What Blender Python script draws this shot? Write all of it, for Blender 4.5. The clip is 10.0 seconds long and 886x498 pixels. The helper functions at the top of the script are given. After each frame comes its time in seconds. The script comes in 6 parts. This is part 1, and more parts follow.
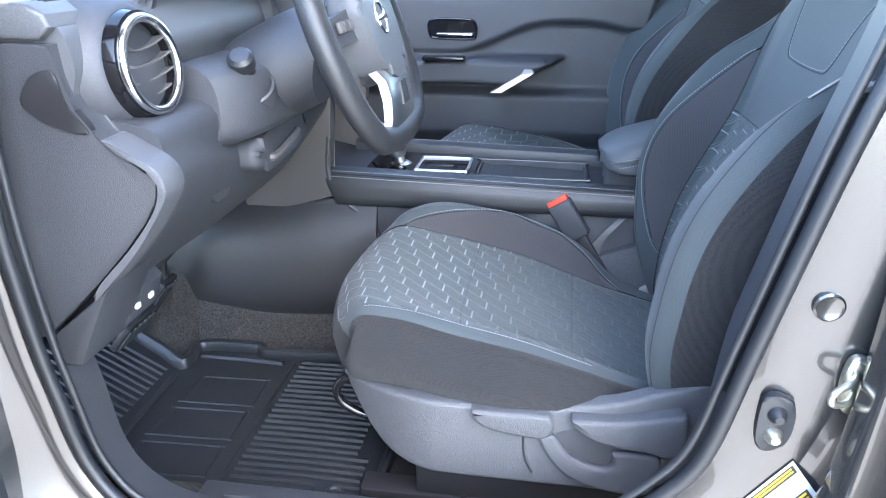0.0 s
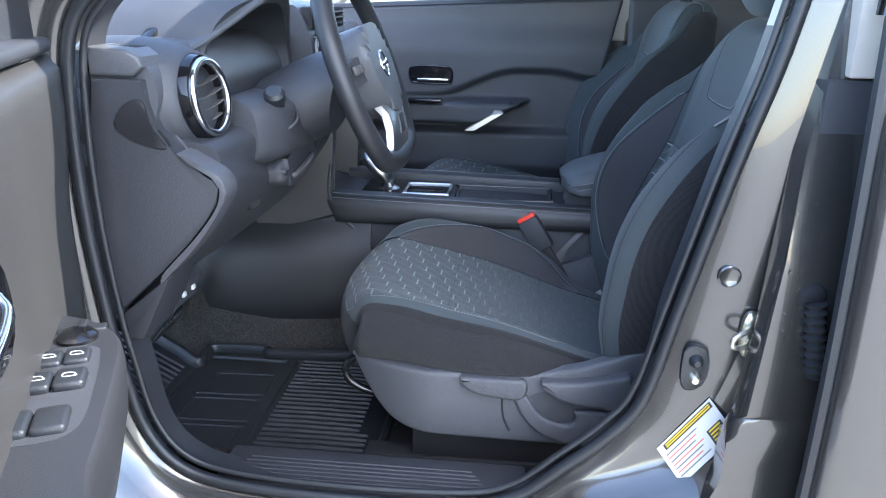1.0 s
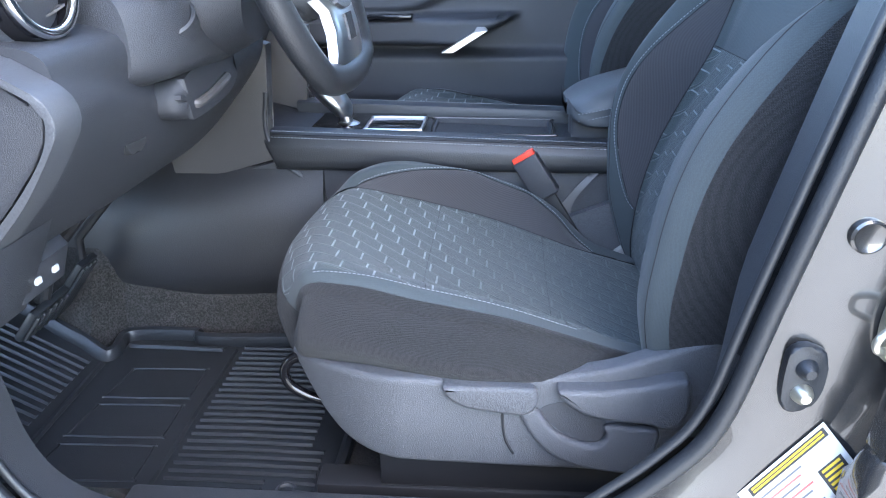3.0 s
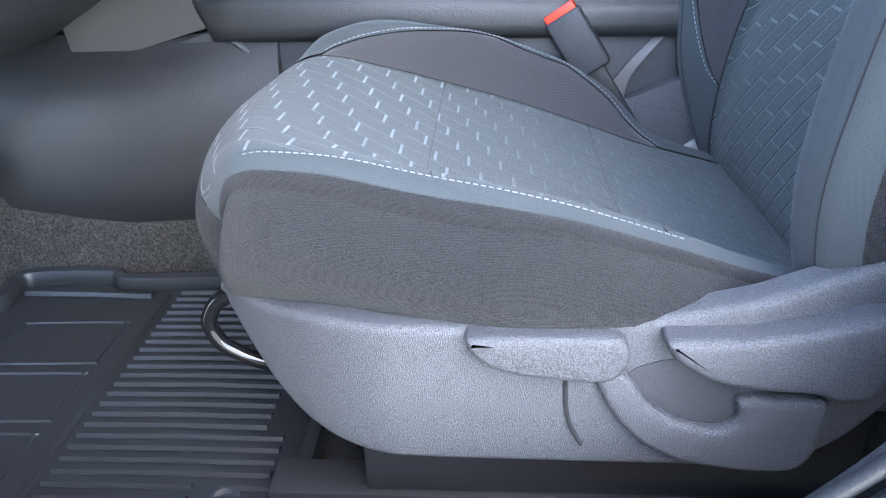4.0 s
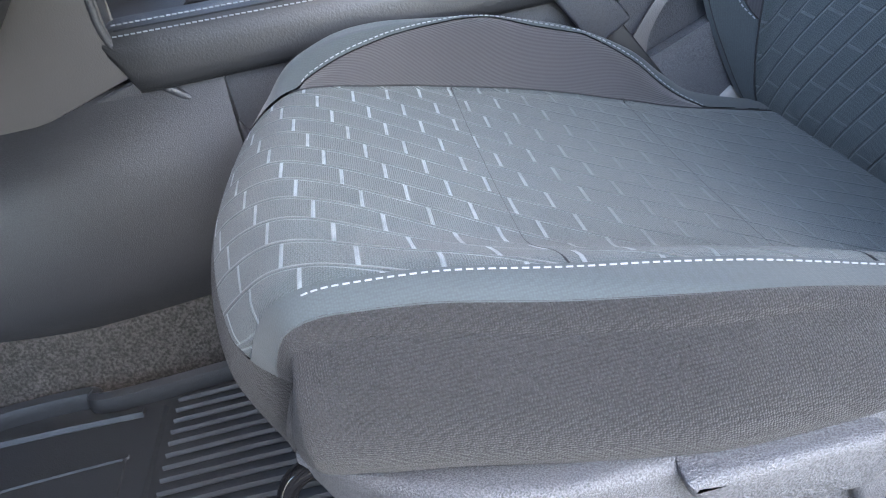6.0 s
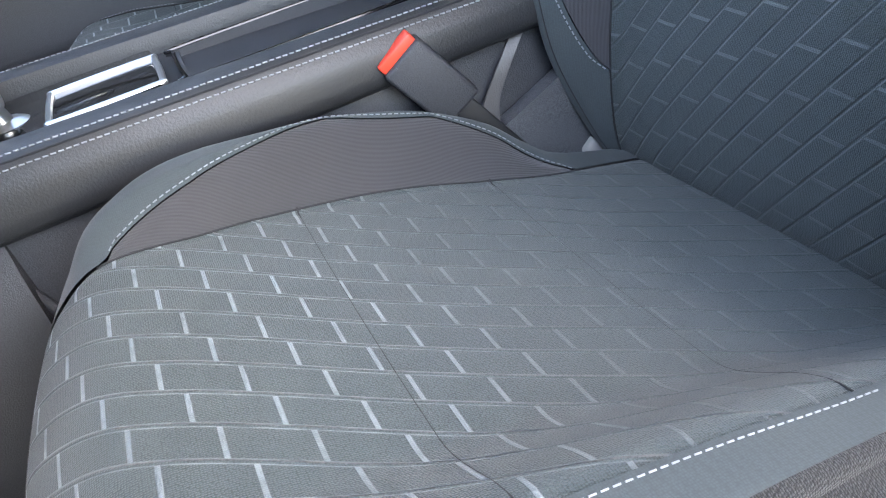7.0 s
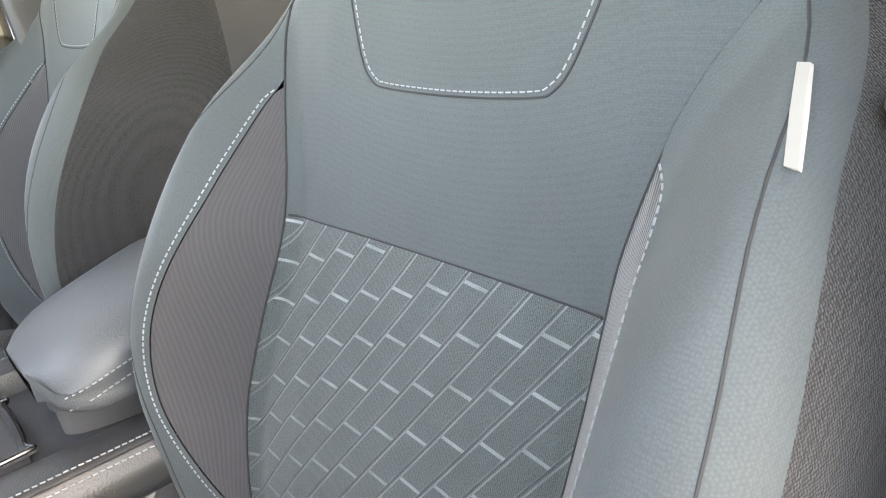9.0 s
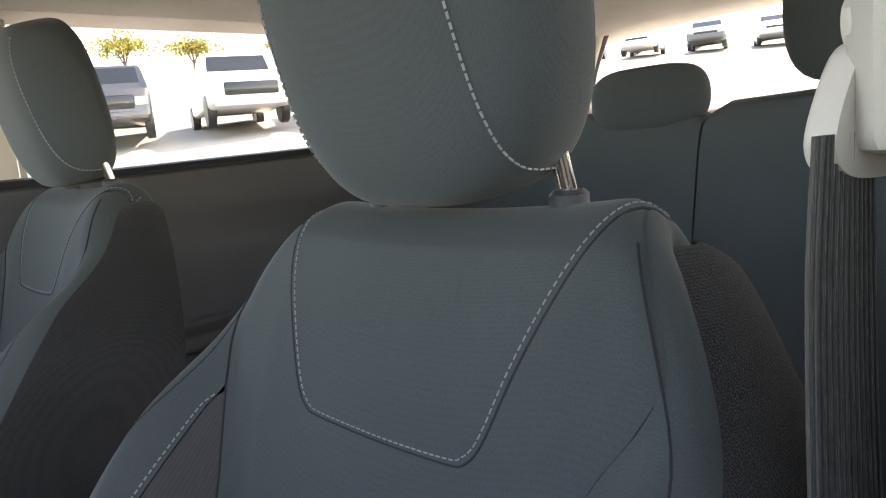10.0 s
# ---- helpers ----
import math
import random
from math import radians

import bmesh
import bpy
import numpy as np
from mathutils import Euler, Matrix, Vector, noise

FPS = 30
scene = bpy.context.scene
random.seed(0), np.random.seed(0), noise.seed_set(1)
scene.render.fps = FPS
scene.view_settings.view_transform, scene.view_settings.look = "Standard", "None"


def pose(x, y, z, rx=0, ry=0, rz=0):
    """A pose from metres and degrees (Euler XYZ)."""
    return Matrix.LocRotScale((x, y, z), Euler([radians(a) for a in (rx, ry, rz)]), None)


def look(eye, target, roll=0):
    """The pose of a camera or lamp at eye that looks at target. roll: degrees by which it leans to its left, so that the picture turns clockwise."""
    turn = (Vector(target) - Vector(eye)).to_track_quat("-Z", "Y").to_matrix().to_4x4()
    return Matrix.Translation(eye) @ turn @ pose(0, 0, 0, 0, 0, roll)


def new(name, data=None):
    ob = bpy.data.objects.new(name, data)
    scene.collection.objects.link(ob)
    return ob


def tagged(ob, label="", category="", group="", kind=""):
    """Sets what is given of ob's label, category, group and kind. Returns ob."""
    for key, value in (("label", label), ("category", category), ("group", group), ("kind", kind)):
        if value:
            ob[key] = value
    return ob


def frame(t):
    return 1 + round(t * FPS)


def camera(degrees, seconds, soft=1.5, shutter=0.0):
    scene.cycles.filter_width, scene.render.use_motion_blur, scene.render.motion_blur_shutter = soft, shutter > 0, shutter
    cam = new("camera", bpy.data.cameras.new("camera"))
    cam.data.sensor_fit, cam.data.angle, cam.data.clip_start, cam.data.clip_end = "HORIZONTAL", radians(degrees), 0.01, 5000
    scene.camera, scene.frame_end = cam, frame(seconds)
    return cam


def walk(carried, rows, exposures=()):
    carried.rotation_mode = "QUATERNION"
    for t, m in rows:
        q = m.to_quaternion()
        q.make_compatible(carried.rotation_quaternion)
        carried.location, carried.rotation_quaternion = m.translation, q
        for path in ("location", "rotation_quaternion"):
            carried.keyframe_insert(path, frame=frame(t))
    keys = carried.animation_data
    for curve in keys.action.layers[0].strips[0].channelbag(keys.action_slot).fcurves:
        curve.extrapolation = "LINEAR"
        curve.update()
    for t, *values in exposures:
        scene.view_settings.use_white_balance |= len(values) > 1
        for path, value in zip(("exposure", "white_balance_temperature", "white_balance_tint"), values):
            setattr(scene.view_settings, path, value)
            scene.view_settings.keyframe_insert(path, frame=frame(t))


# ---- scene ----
cam = camera(63.3, 10.0, soft=1.1)
PATH = [
    (0, (0.047, 0.11, 1.113), (-0.246, 1.933, 0.344), -0.4),
    (0.5, (0.05, -0.058, 1.134), (-0.179, 1.801, 0.434), 0.2),
    (1, (0.036, -0.121, 1.129), (-0.163, 1.759, 0.476), 0.6),
    (1.5, (0.027, -0.121, 1.129), (-0.155, 1.766, 0.493), 0.6),
    (2, (0.032, -0.116, 1.132), (-0.151, 1.768, 0.484), 0.2),
    (2.5, (0.025, -0.022, 1.148), (-0.138, 1.841, 0.437), -0.0),
    (3, (0.017, 0.207, 1.025), (-0.133, 2.036, 0.231), -0.7),
    (3.1, (0.011, 0.238, 0.991), (-0.131, 2.064, 0.186), -0.6),
    (4.3, (-0.028, 0.519, 0.832), (-0.148, 2.279, -0.111), -2.1),
    (4.5, (-0.027, 0.525, 0.832), (-0.149, 2.278, -0.123), -2.5),
    (5, (-0.029, 0.529, 0.834), (-0.151, 2.26, -0.16), -3.8),
    (5.2, (-0.034, 0.529, 0.836), (-0.163, 2.256, -0.164), -5.4),
    (6.3, (-0.154, 0.713, 0.877), (0.015, 2.371, -0.229), -14.3),
    (6.5, (-0.145, 0.741, 0.883), (0.098, 2.381, -0.236), -15.3),
    (7, (-0.11, 0.78, 0.895), (0.342, 2.37, -0.231), -16.5),
    (7.5, (-0.059, 0.802, 0.915), (0.603, 2.308, -0.222), -15.9),
    (8, (-0.006, 0.804, 0.931), (0.851, 2.266, -0.13), -13.8),
    (8.5, (0.046, 0.802, 0.982), (1.057, 2.251, 0.045), -11.1),
    (9, (0.087, 0.793, 1.047), (1.221, 2.257, 0.292), -8.6),
    (9.5, (0.106, 0.782, 1.101), (1.362, 2.248, 0.579), -6.9),
    (10, (0.11, 0.767, 1.147), (1.452, 2.222, 0.858), -5.4),
]
walk(cam, [(t, look(eye, target, roll)) for t, eye, target, roll in PATH],
     [(0.0, 4.15, 6250, 10), (0.5, 3.1, 6050, 10), (1.0, 3.05, 6050, 10), (2.5, 3.1, 5950, 10), (3.0, 3.8, 6000, 10), (4.5, 4.2, 6400, 10), (5.2, 4.2, 6450, 10), (6.5, 4.1, 6950, 10), (7.0, 4.12, 7200, 10), (7.5, 4.3, 7600, 10), (8.0, 4.65, 9300, 10), (9.0, 5.05, 10800, 13), (9.5, 4.4, 9800, 13), (10.0, 3.0, 9050, 14)])

# ---- light ----
world = bpy.data.worlds.new("sky")
scene.world = world
world.use_nodes = True
wn = world.node_tree
sky = wn.nodes.new("ShaderNodeTexSky")
sky.sky_type = 'NISHITA'
sky.sun_disc = False
sky.sun_elevation = radians(46)
sky.sun_rotation = radians(150)
wn.links.new(sky.outputs[0], wn.nodes["Background"].inputs[0])
wn.nodes["Background"].inputs[1].default_value = 0.15
sun_data = bpy.data.lights.new("sun", 'SUN')
sun_data.energy = 2.6
sun_data.angle = radians(0.6)
sun_data.color = (1.0, 0.94, 0.86)
sun = new("sun", sun_data)
sun.matrix_world = look((7.6, 1.5, 8), (0, 0, 0))


# ---- materials ----
def node(nt, kind, **kw):
    n = nt.nodes.new(kind)
    for k, v in kw.items():
        n.inputs[k].default_value = v
    return n


def surface(name, colour, rough=0.5, metal=0.0, grain=0.0, scale=400.0, wear=0.12, wscale=6.0, sheen=0.0, coat=0.0, spec=0.5, stretch=None, speck=0.0):
    """A plain material with fine grain bump and broad uneven tone."""
    m = bpy.data.materials.new(name)
    m.use_nodes = True
    nt = m.node_tree
    b = nt.nodes["Principled BSDF"]
    b.inputs["Metallic"].default_value = metal
    b.inputs["Specular IOR Level"].default_value = spec
    b.inputs["Sheen Weight"].default_value = sheen
    b.inputs["Coat Weight"].default_value = coat
    b.inputs["Coat Roughness"].default_value = 0.03
    tc = nt.nodes.new("ShaderNodeTexCoord")
    src = tc.outputs["Object"]
    if stretch:
        mp = nt.nodes.new("ShaderNodeMapping")
        mp.inputs["Scale"].default_value = stretch
        nt.links.new(src, mp.inputs[0])
        src = mp.outputs[0]
    n1 = node(nt, "ShaderNodeTexNoise", Scale=wscale, Detail=4.0)
    nt.links.new(tc.outputs["Object"], n1.inputs["Vector"])
    n2 = node(nt, "ShaderNodeTexNoise", Scale=scale, Detail=2.0)
    nt.links.new(src, n2.inputs["Vector"])
    ramp = nt.nodes.new("ShaderNodeMapRange")
    ramp.inputs["From Min"].default_value, ramp.inputs["From Max"].default_value = 0.3, 0.7
    ramp.inputs["To Min"].default_value, ramp.inputs["To Max"].default_value = 1 - wear, 1 + wear
    nt.links.new(n1.outputs[0], ramp.inputs[0])
    mix = nt.nodes.new("ShaderNodeVectorMath")
    mix.operation = 'SCALE'
    mix.inputs[0].default_value = colour
    nt.links.new(ramp.outputs[0], mix.inputs["Scale"])
    tone = mix.outputs[0]
    if speck:
        dots = nt.nodes.new("ShaderNodeMapRange")
        dots.inputs["From Min"].default_value, dots.inputs["From Max"].default_value = 0.36, 0.64
        dots.inputs["To Min"].default_value, dots.inputs["To Max"].default_value = 1 - speck, 1 + speck
        nt.links.new(n2.outputs[0], dots.inputs[0])
        fleck = nt.nodes.new("ShaderNodeVectorMath")
        fleck.operation = 'SCALE'
        nt.links.new(tone, fleck.inputs[0])
        nt.links.new(dots.outputs[0], fleck.inputs["Scale"])
        tone = fleck.outputs[0]
    nt.links.new(tone, b.inputs["Base Color"])
    rr = nt.nodes.new("ShaderNodeMapRange")
    rr.inputs["To Min"].default_value, rr.inputs["To Max"].default_value = max(0.02, rough - 0.06), min(1, rough + 0.06)
    nt.links.new(n1.outputs[0], rr.inputs[0])
    nt.links.new(rr.outputs[0], b.inputs["Roughness"])
    if grain:
        bump = node(nt, "ShaderNodeBump", Strength=grain, Distance=0.001)
        nt.links.new(n2.outputs[0], bump.inputs["Height"])
        nt.links.new(bump.outputs[0], b.inputs["Normal"])
    return m


PLASTIC = surface("dark_plastic", (0.034, 0.036, 0.041), 0.46, grain=0.6, scale=900, speck=0.2)
PLASTIC_SOFT = surface("soft_dash", (0.066, 0.069, 0.075), 0.46, grain=0.4, scale=800, speck=0.15)
GREY_TRIM = surface("grey_trim", (0.07, 0.067, 0.067), 0.45, grain=0.3, scale=700)
DOOR_TRIM = surface("door_trim_plastic", (0.037, 0.036, 0.035), 0.42, grain=0.4, scale=800, speck=0.15)
SHIELD = surface("seat_shield", (0.066, 0.069, 0.076), 0.4, grain=1.0, scale=1100, speck=0.5)
ARM_DARK = surface("armrest_plastic", (0.020, 0.021, 0.024), 0.42, grain=0.4, scale=900, speck=0.2)


def cloth(name, colour, kind, rough=0.9, sheen=0.4, relief=0.6, contrast=0.3):
    """Woven cloth: ribs or mesh as fine relief, along the cloth's own map."""
    m = surface(name, colour, rough, grain=0.0, sheen=sheen, wear=0.1, wscale=9)
    nt = m.node_tree
    b = nt.nodes["Principled BSDF"]
    tc = nt.nodes.new("ShaderNodeTexCoord")
    if kind == "rib":
        weave = node(nt, "ShaderNodeTexWave", Scale=190.0, Distortion=0.3, Detail=1.0)
        weave.bands_direction = 'X'
        nt.links.new(tc.outputs["UV"], weave.inputs["Vector"])
        yarns = weave.outputs[1]
    else:
        weave = node(nt, "ShaderNodeTexVoronoi", Scale=760.0, Randomness=0.45)
        nt.links.new(tc.outputs["Object"], weave.inputs["Vector"])
        flip_up = node(nt, "ShaderNodeMapRange", **{"From Min": 0.1, "From Max": 0.75, "To Min": 1.0, "To Max": 0.0})
        nt.links.new(weave.outputs["Distance"], flip_up.inputs[0])
        yarns = flip_up.outputs[0]
    n2 = node(nt, "ShaderNodeTexNoise", Scale=1400.0, Detail=2.0)
    nt.links.new(tc.outputs["Object"], n2.inputs["Vector"])
    add = nt.nodes.new("ShaderNodeMath")
    nt.links.new(yarns, add.inputs[0])
    nt.links.new(n2.outputs[0], add.inputs[1])
    bump = node(nt, "ShaderNodeBump", Strength=relief, Distance=0.001)
    nt.links.new(add.outputs[0], bump.inputs["Height"])
    nt.links.new(bump.outputs[0], b.inputs["Normal"])
    # the yarns stand paler than the gaps between them
    yarn = nt.nodes.new("ShaderNodeMapRange")
    yarn.inputs["To Min"].default_value, yarn.inputs["To Max"].default_value = 1 - contrast, 1 + contrast
    nt.links.new(yarns, yarn.inputs[0])
    shade = nt.nodes.new("ShaderNodeVectorMath")
    shade.operation = 'SCALE'
    nt.links.new(b.inputs["Base Color"].links[0].from_socket, shade.inputs[0])
    nt.links.new(yarn.outputs[0], shade.inputs["Scale"])
    nt.links.new(shade.outputs[0], b.inputs["Base Color"])
    return m


def brick_cloth(name, colour, dash, step, run, origin, glint_fade):
    """Fabric embossed with slanted bricks; the short joints are woven of shiny thread, the long ones edged with fine
    thread.
    step: from strip to strip; run: one brick along its strip; origin: the middle of one short joint; last: where the
    thread's glint, painted in, fades."""
    m = bpy.data.materials.new(name)
    m.use_nodes = True
    nt = m.node_tree
    b = nt.nodes["Principled BSDF"]
    b.inputs["Sheen Weight"].default_value = 0.12
    tc = nt.nodes.new("ShaderNodeTexCoord")
    sep = nt.nodes.new("ShaderNodeSeparateXYZ")
    nt.links.new(tc.outputs["UV"], sep.inputs[0])

    def mth(op, p, q=None, r=None):
        n = nt.nodes.new("ShaderNodeMath")
        n.operation = op
        for i, v in enumerate((p, q, r)):
            if v is None:
                continue
            if isinstance(v, (int, float)):
                n.inputs[i].default_value = v
            else:
                nt.links.new(v, n.inputs[i])
        return n.outputs[0]

    def span(v, lo, hi, a, z):
        n = nt.nodes.new("ShaderNodeMapRange")
        n.interpolation_type = 'SMOOTHSTEP'
        for k, x in (("From Min", lo), ("From Max", hi), ("To Min", a), ("To Max", z)):
            n.inputs[k].default_value = x
        nt.links.new(v, n.inputs[0])
        return n.outputs[0]

    (dx, dy), (sx, sy) = step, run
    u = mth('SUBTRACT', sep.outputs[0], origin[0] - 0.5 * dx + 0.1375 * sx)
    v = mth('SUBTRACT', sep.outputs[1], origin[1] - 0.5 * dy + 0.1375 * sy)
    det = dx * sy - dy * sx
    al = mth('DIVIDE', mth('SUBTRACT', mth('MULTIPLY', u, sy), mth('MULTIPLY', v, sx)), det)
    be = mth('DIVIDE', mth('ADD', mth('MULTIPLY', u, -dy), mth('MULTIPLY', v, dx)), det)
    fa = mth('FRACT', al)
    fb = mth('FRACT', mth('ADD', be, mth('MULTIPLY', fa, 0.275)))
    da = mth('MULTIPLY', mth('MINIMUM', fa, mth('SUBTRACT', 1.0, fa)), det / math.hypot(sx, sy))
    db = mth('MULTIPLY', mth('MINIMUM', fb, mth('SUBTRACT', 1.0, fb)), 0.93 * math.hypot(sx, sy))
    groove = span(da, 0.0003, 0.0017, 0.0, 1.0)
    edge = mth('SUBTRACT', 1.0, span(mth('ABSOLUTE', mth('SUBTRACT', da, 0.0015)), 0.0002, 0.0007, 0.0, 1.0))
    dashes = mth('MULTIPLY', span(db, 0.0010, 0.0016, 1.0, 0.0), span(da, 0.0010, 0.0018, 0.0, 1.0))
    # the thread's view-dependent glint is painted in: stronger or weaker along the cloth
    fade = span(sep.outputs[1], glint_fade[0], glint_fade[1], glint_fade[2], glint_fade[3])
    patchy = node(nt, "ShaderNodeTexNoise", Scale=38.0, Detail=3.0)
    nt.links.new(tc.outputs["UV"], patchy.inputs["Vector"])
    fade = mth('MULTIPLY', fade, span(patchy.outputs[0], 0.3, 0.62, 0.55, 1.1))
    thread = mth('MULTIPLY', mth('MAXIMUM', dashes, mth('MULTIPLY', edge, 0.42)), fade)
    mix = nt.nodes.new("ShaderNodeMix")
    mix.data_type = 'RGBA'
    nt.links.new(thread, mix.inputs["Factor"])
    tone = nt.nodes.new("ShaderNodeVectorMath")
    tone.operation = 'SCALE'
    tone.inputs[0].default_value = colour
    weave = node(nt, "ShaderNodeTexVoronoi", Scale=760.0, Randomness=0.45)
    weave.voronoi_dimensions = '2D'
    nt.links.new(tc.outputs["UV"], weave.inputs["Vector"])
    yarns = span(weave.outputs["Distance"], 0.1, 0.75, 1.0, 0.0)
    nt.links.new(mth('MULTIPLY', mth('ADD', mth('MULTIPLY', patchy.outputs[0], 0.3), 0.85), mth('ADD', mth('MULTIPLY', yarns, 0.6), 0.66)), tone.inputs["Scale"])
    nt.links.new(tone.outputs[0], mix.inputs["A"])
    mix.inputs["B"].default_value = (*dash, 1)
    nt.links.new(mix.outputs["Result"], b.inputs["Base Color"])
    nt.links.new(mth('MULTIPLY', thread, 0.6), b.inputs["Metallic"])
    nt.links.new(mth('SUBTRACT', 0.88, mth('MULTIPLY', thread, 0.4)), b.inputs["Roughness"])
    h = mth('ADD', groove, mth('MULTIPLY', yarns, 0.2))
    h = mth('SUBTRACT', h, mth('MULTIPLY', dashes, 0.45))
    bump = node(nt, "ShaderNodeBump", Strength=0.85, Distance=0.002)
    nt.links.new(h, bump.inputs["Height"])
    nt.links.new(bump.outputs[0], b.inputs["Normal"])
    return m


FABRIC_SIDE = cloth("seat_side_fabric", (0.0105, 0.0107, 0.0122), "mesh", sheen=0.08, relief=0.8, contrast=0.75)
FABRIC = cloth("seat_fabric", (0.035, 0.045, 0.049), "mesh", sheen=0.1, relief=0.12, contrast=0.16)
INSERT = cloth("ribbed_fabric", (0.031, 0.0305, 0.034), "rib", sheen=0.3, relief=0.25, contrast=0.14)
# the last four numbers paint the thread's glint: strong at the cushion's front, high on the back
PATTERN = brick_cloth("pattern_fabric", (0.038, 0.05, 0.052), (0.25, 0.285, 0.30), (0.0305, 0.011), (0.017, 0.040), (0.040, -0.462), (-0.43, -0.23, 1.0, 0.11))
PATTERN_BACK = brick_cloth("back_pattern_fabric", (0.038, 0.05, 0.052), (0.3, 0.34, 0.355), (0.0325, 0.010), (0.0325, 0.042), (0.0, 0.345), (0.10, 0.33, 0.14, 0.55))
THREAD = surface("thread", (0.21, 0.225, 0.24), 0.8)
DARK_SEAM = surface("dark_seam", (0.013, 0.014, 0.016), 0.9)
CHROME = surface("chrome", (0.8, 0.8, 0.8), 0.12, metal=1.0, wear=0.02)
SATIN = surface("satin_metal", (0.6, 0.6, 0.6), 0.32, metal=1.0, wear=0.05)
PIANO = surface("gloss_black", (0.006, 0.006, 0.007), 0.08, wear=0.02)
RUBBER = surface("rubber", (0.016, 0.018, 0.021), 0.4, grain=0.3, scale=700, speck=0.15)
CARPET = surface("carpet", (0.019, 0.0182, 0.0178), 0.95, grain=1.0, scale=330, wear=0.3, wscale=60, sheen=0.05, speck=0.75)
ARM_PAD = surface("armrest_vinyl", (0.055, 0.061, 0.066), 0.5, grain=0.4, scale=600)
PALE_COVER = surface("pale_cover", (0.25, 0.24, 0.23), 0.55)
PAINT = surface("gunmetal_paint", (0.085, 0.083, 0.080), 0.24, metal=0.7, coat=1.0, wear=0.04)
HEADLINER = surface("headliner", (0.5, 0.48, 0.45), 0.9, grain=0.4)
BEIGE = surface("beige_trim", (0.55, 0.52, 0.48), 0.55, grain=0.3, scale=700)
LABEL_WHITE = surface("white_label", (0.5, 0.5, 0.49), 0.5, wear=0.03)
DARK_METAL = surface("dark_steel", (0.02, 0.02, 0.022), 0.5, metal=0.3)
LEATHER = surface("leather", (0.019, 0.020, 0.022), 0.45, grain=0.4, scale=500)
ZINC = surface("zinc", (0.62, 0.6, 0.5), 0.3, metal=0.9, wear=0.15, wscale=80)
YELLOW = surface("yellow_print", (0.6, 0.42, 0.02), 0.5, wear=0.03)
BLACK_INK = surface("black_print", (0.02, 0.02, 0.02), 0.5, wear=0.03)
GREY_INK = surface("grey_print", (0.12, 0.12, 0.13), 0.5, wear=0.03)
PALE_RED = surface("red_print", (0.5, 0.12, 0.1), 0.5, wear=0.03)
WEBBING = surface("webbing", (0.05, 0.048, 0.047), 0.75, grain=0.8, scale=300, stretch=(6, 1, 0.3), sheen=0.3)
CAR_WHITE = surface("white_car_paint", (0.75, 0.75, 0.74), 0.3, coat=1.0, wear=0.02)
CAR_DARK = surface("dark_car_paint", (0.05, 0.05, 0.055), 0.3, coat=1.0, wear=0.02)
CAR_SILVER = surface("silver_car_paint", (0.45, 0.46, 0.47), 0.3, metal=0.5, coat=1.0, wear=0.02)
CAR_GLASS = surface("tinted_glass", (0.02, 0.025, 0.03), 0.05, wear=0.02)
BARK = surface("bark", (0.12, 0.09, 0.06), 0.9, grain=1.0, scale=30)
LEAF = surface("leaves", (0.3, 0.27, 0.06), 0.6, wear=0.3, wscale=1.5)
RED = surface("red_plastic", (0.75, 0.06, 0.03), 0.4)
ASPHALT = surface("asphalt", (0.3, 0.285, 0.26), 0.9, grain=0.8, scale=60)
GLASS = bpy.data.materials.new("glass")
GLASS.use_nodes = True
_g = GLASS.node_tree.nodes["Principled BSDF"]
_g.inputs["Transmission Weight"].default_value = 1.0
_g.inputs["Roughness"].default_value = 0.0
_g.inputs["IOR"].default_value = 1.1


# ---- building helpers ----
def mesh_from(name, verts, faces, mat, parent=None, label="", smooth=True):
    me = bpy.data.meshes.new(name)
    me.from_pydata([tuple(v) for v in verts], [], faces)
    me.materials.append(mat)
    if smooth:
        me.polygons.foreach_set("use_smooth", [True] * len(me.polygons))
    me.update()
    ob = new(name, me)
    if parent:
        ob.parent = parent
    if label:
        tagged(ob, label)
    return ob


def part(name, bm, mat, parent=None, label="", smooth=True):
    bmesh.ops.recalc_face_normals(bm, faces=bm.faces)
    me = bpy.data.meshes.new(name)
    bm.to_mesh(me)
    bm.free()
    me.materials.append(mat)
    if smooth:
        me.polygons.foreach_set("use_smooth", [True] * len(me.polygons))
        me.set_sharp_from_angle(angle=radians(40))
    ob = new(name, me)
    if parent:
        ob.parent = parent
    if label:
        tagged(ob, label)
    return ob


def thing(name, label, category, at=(0, 0, 0), group="", kind=""):
    ob = new(name)
    ob.location = at
    ob.empty_display_size = 0.05
    return tagged(ob, label, category, group, kind)


def rbox(bm, lo, hi, r=0.005, seg=2):
    """A box from corner to corner with rounded edges."""
    g = bmesh.ops.create_cube(bm, size=1)
    lo, hi = Vector(lo), Vector(hi)
    for v in g["verts"]:
        v.co = Vector([(lo[i] + hi[i]) / 2 + v.co[i] * (hi[i] - lo[i]) for i in range(3)])
    if r:
        es = list({e for v in g["verts"] for e in v.link_edges})
        bmesh.ops.bevel(bm, geom=es, offset=r, segments=seg, affect='EDGES', profile=0.5)
    return bm


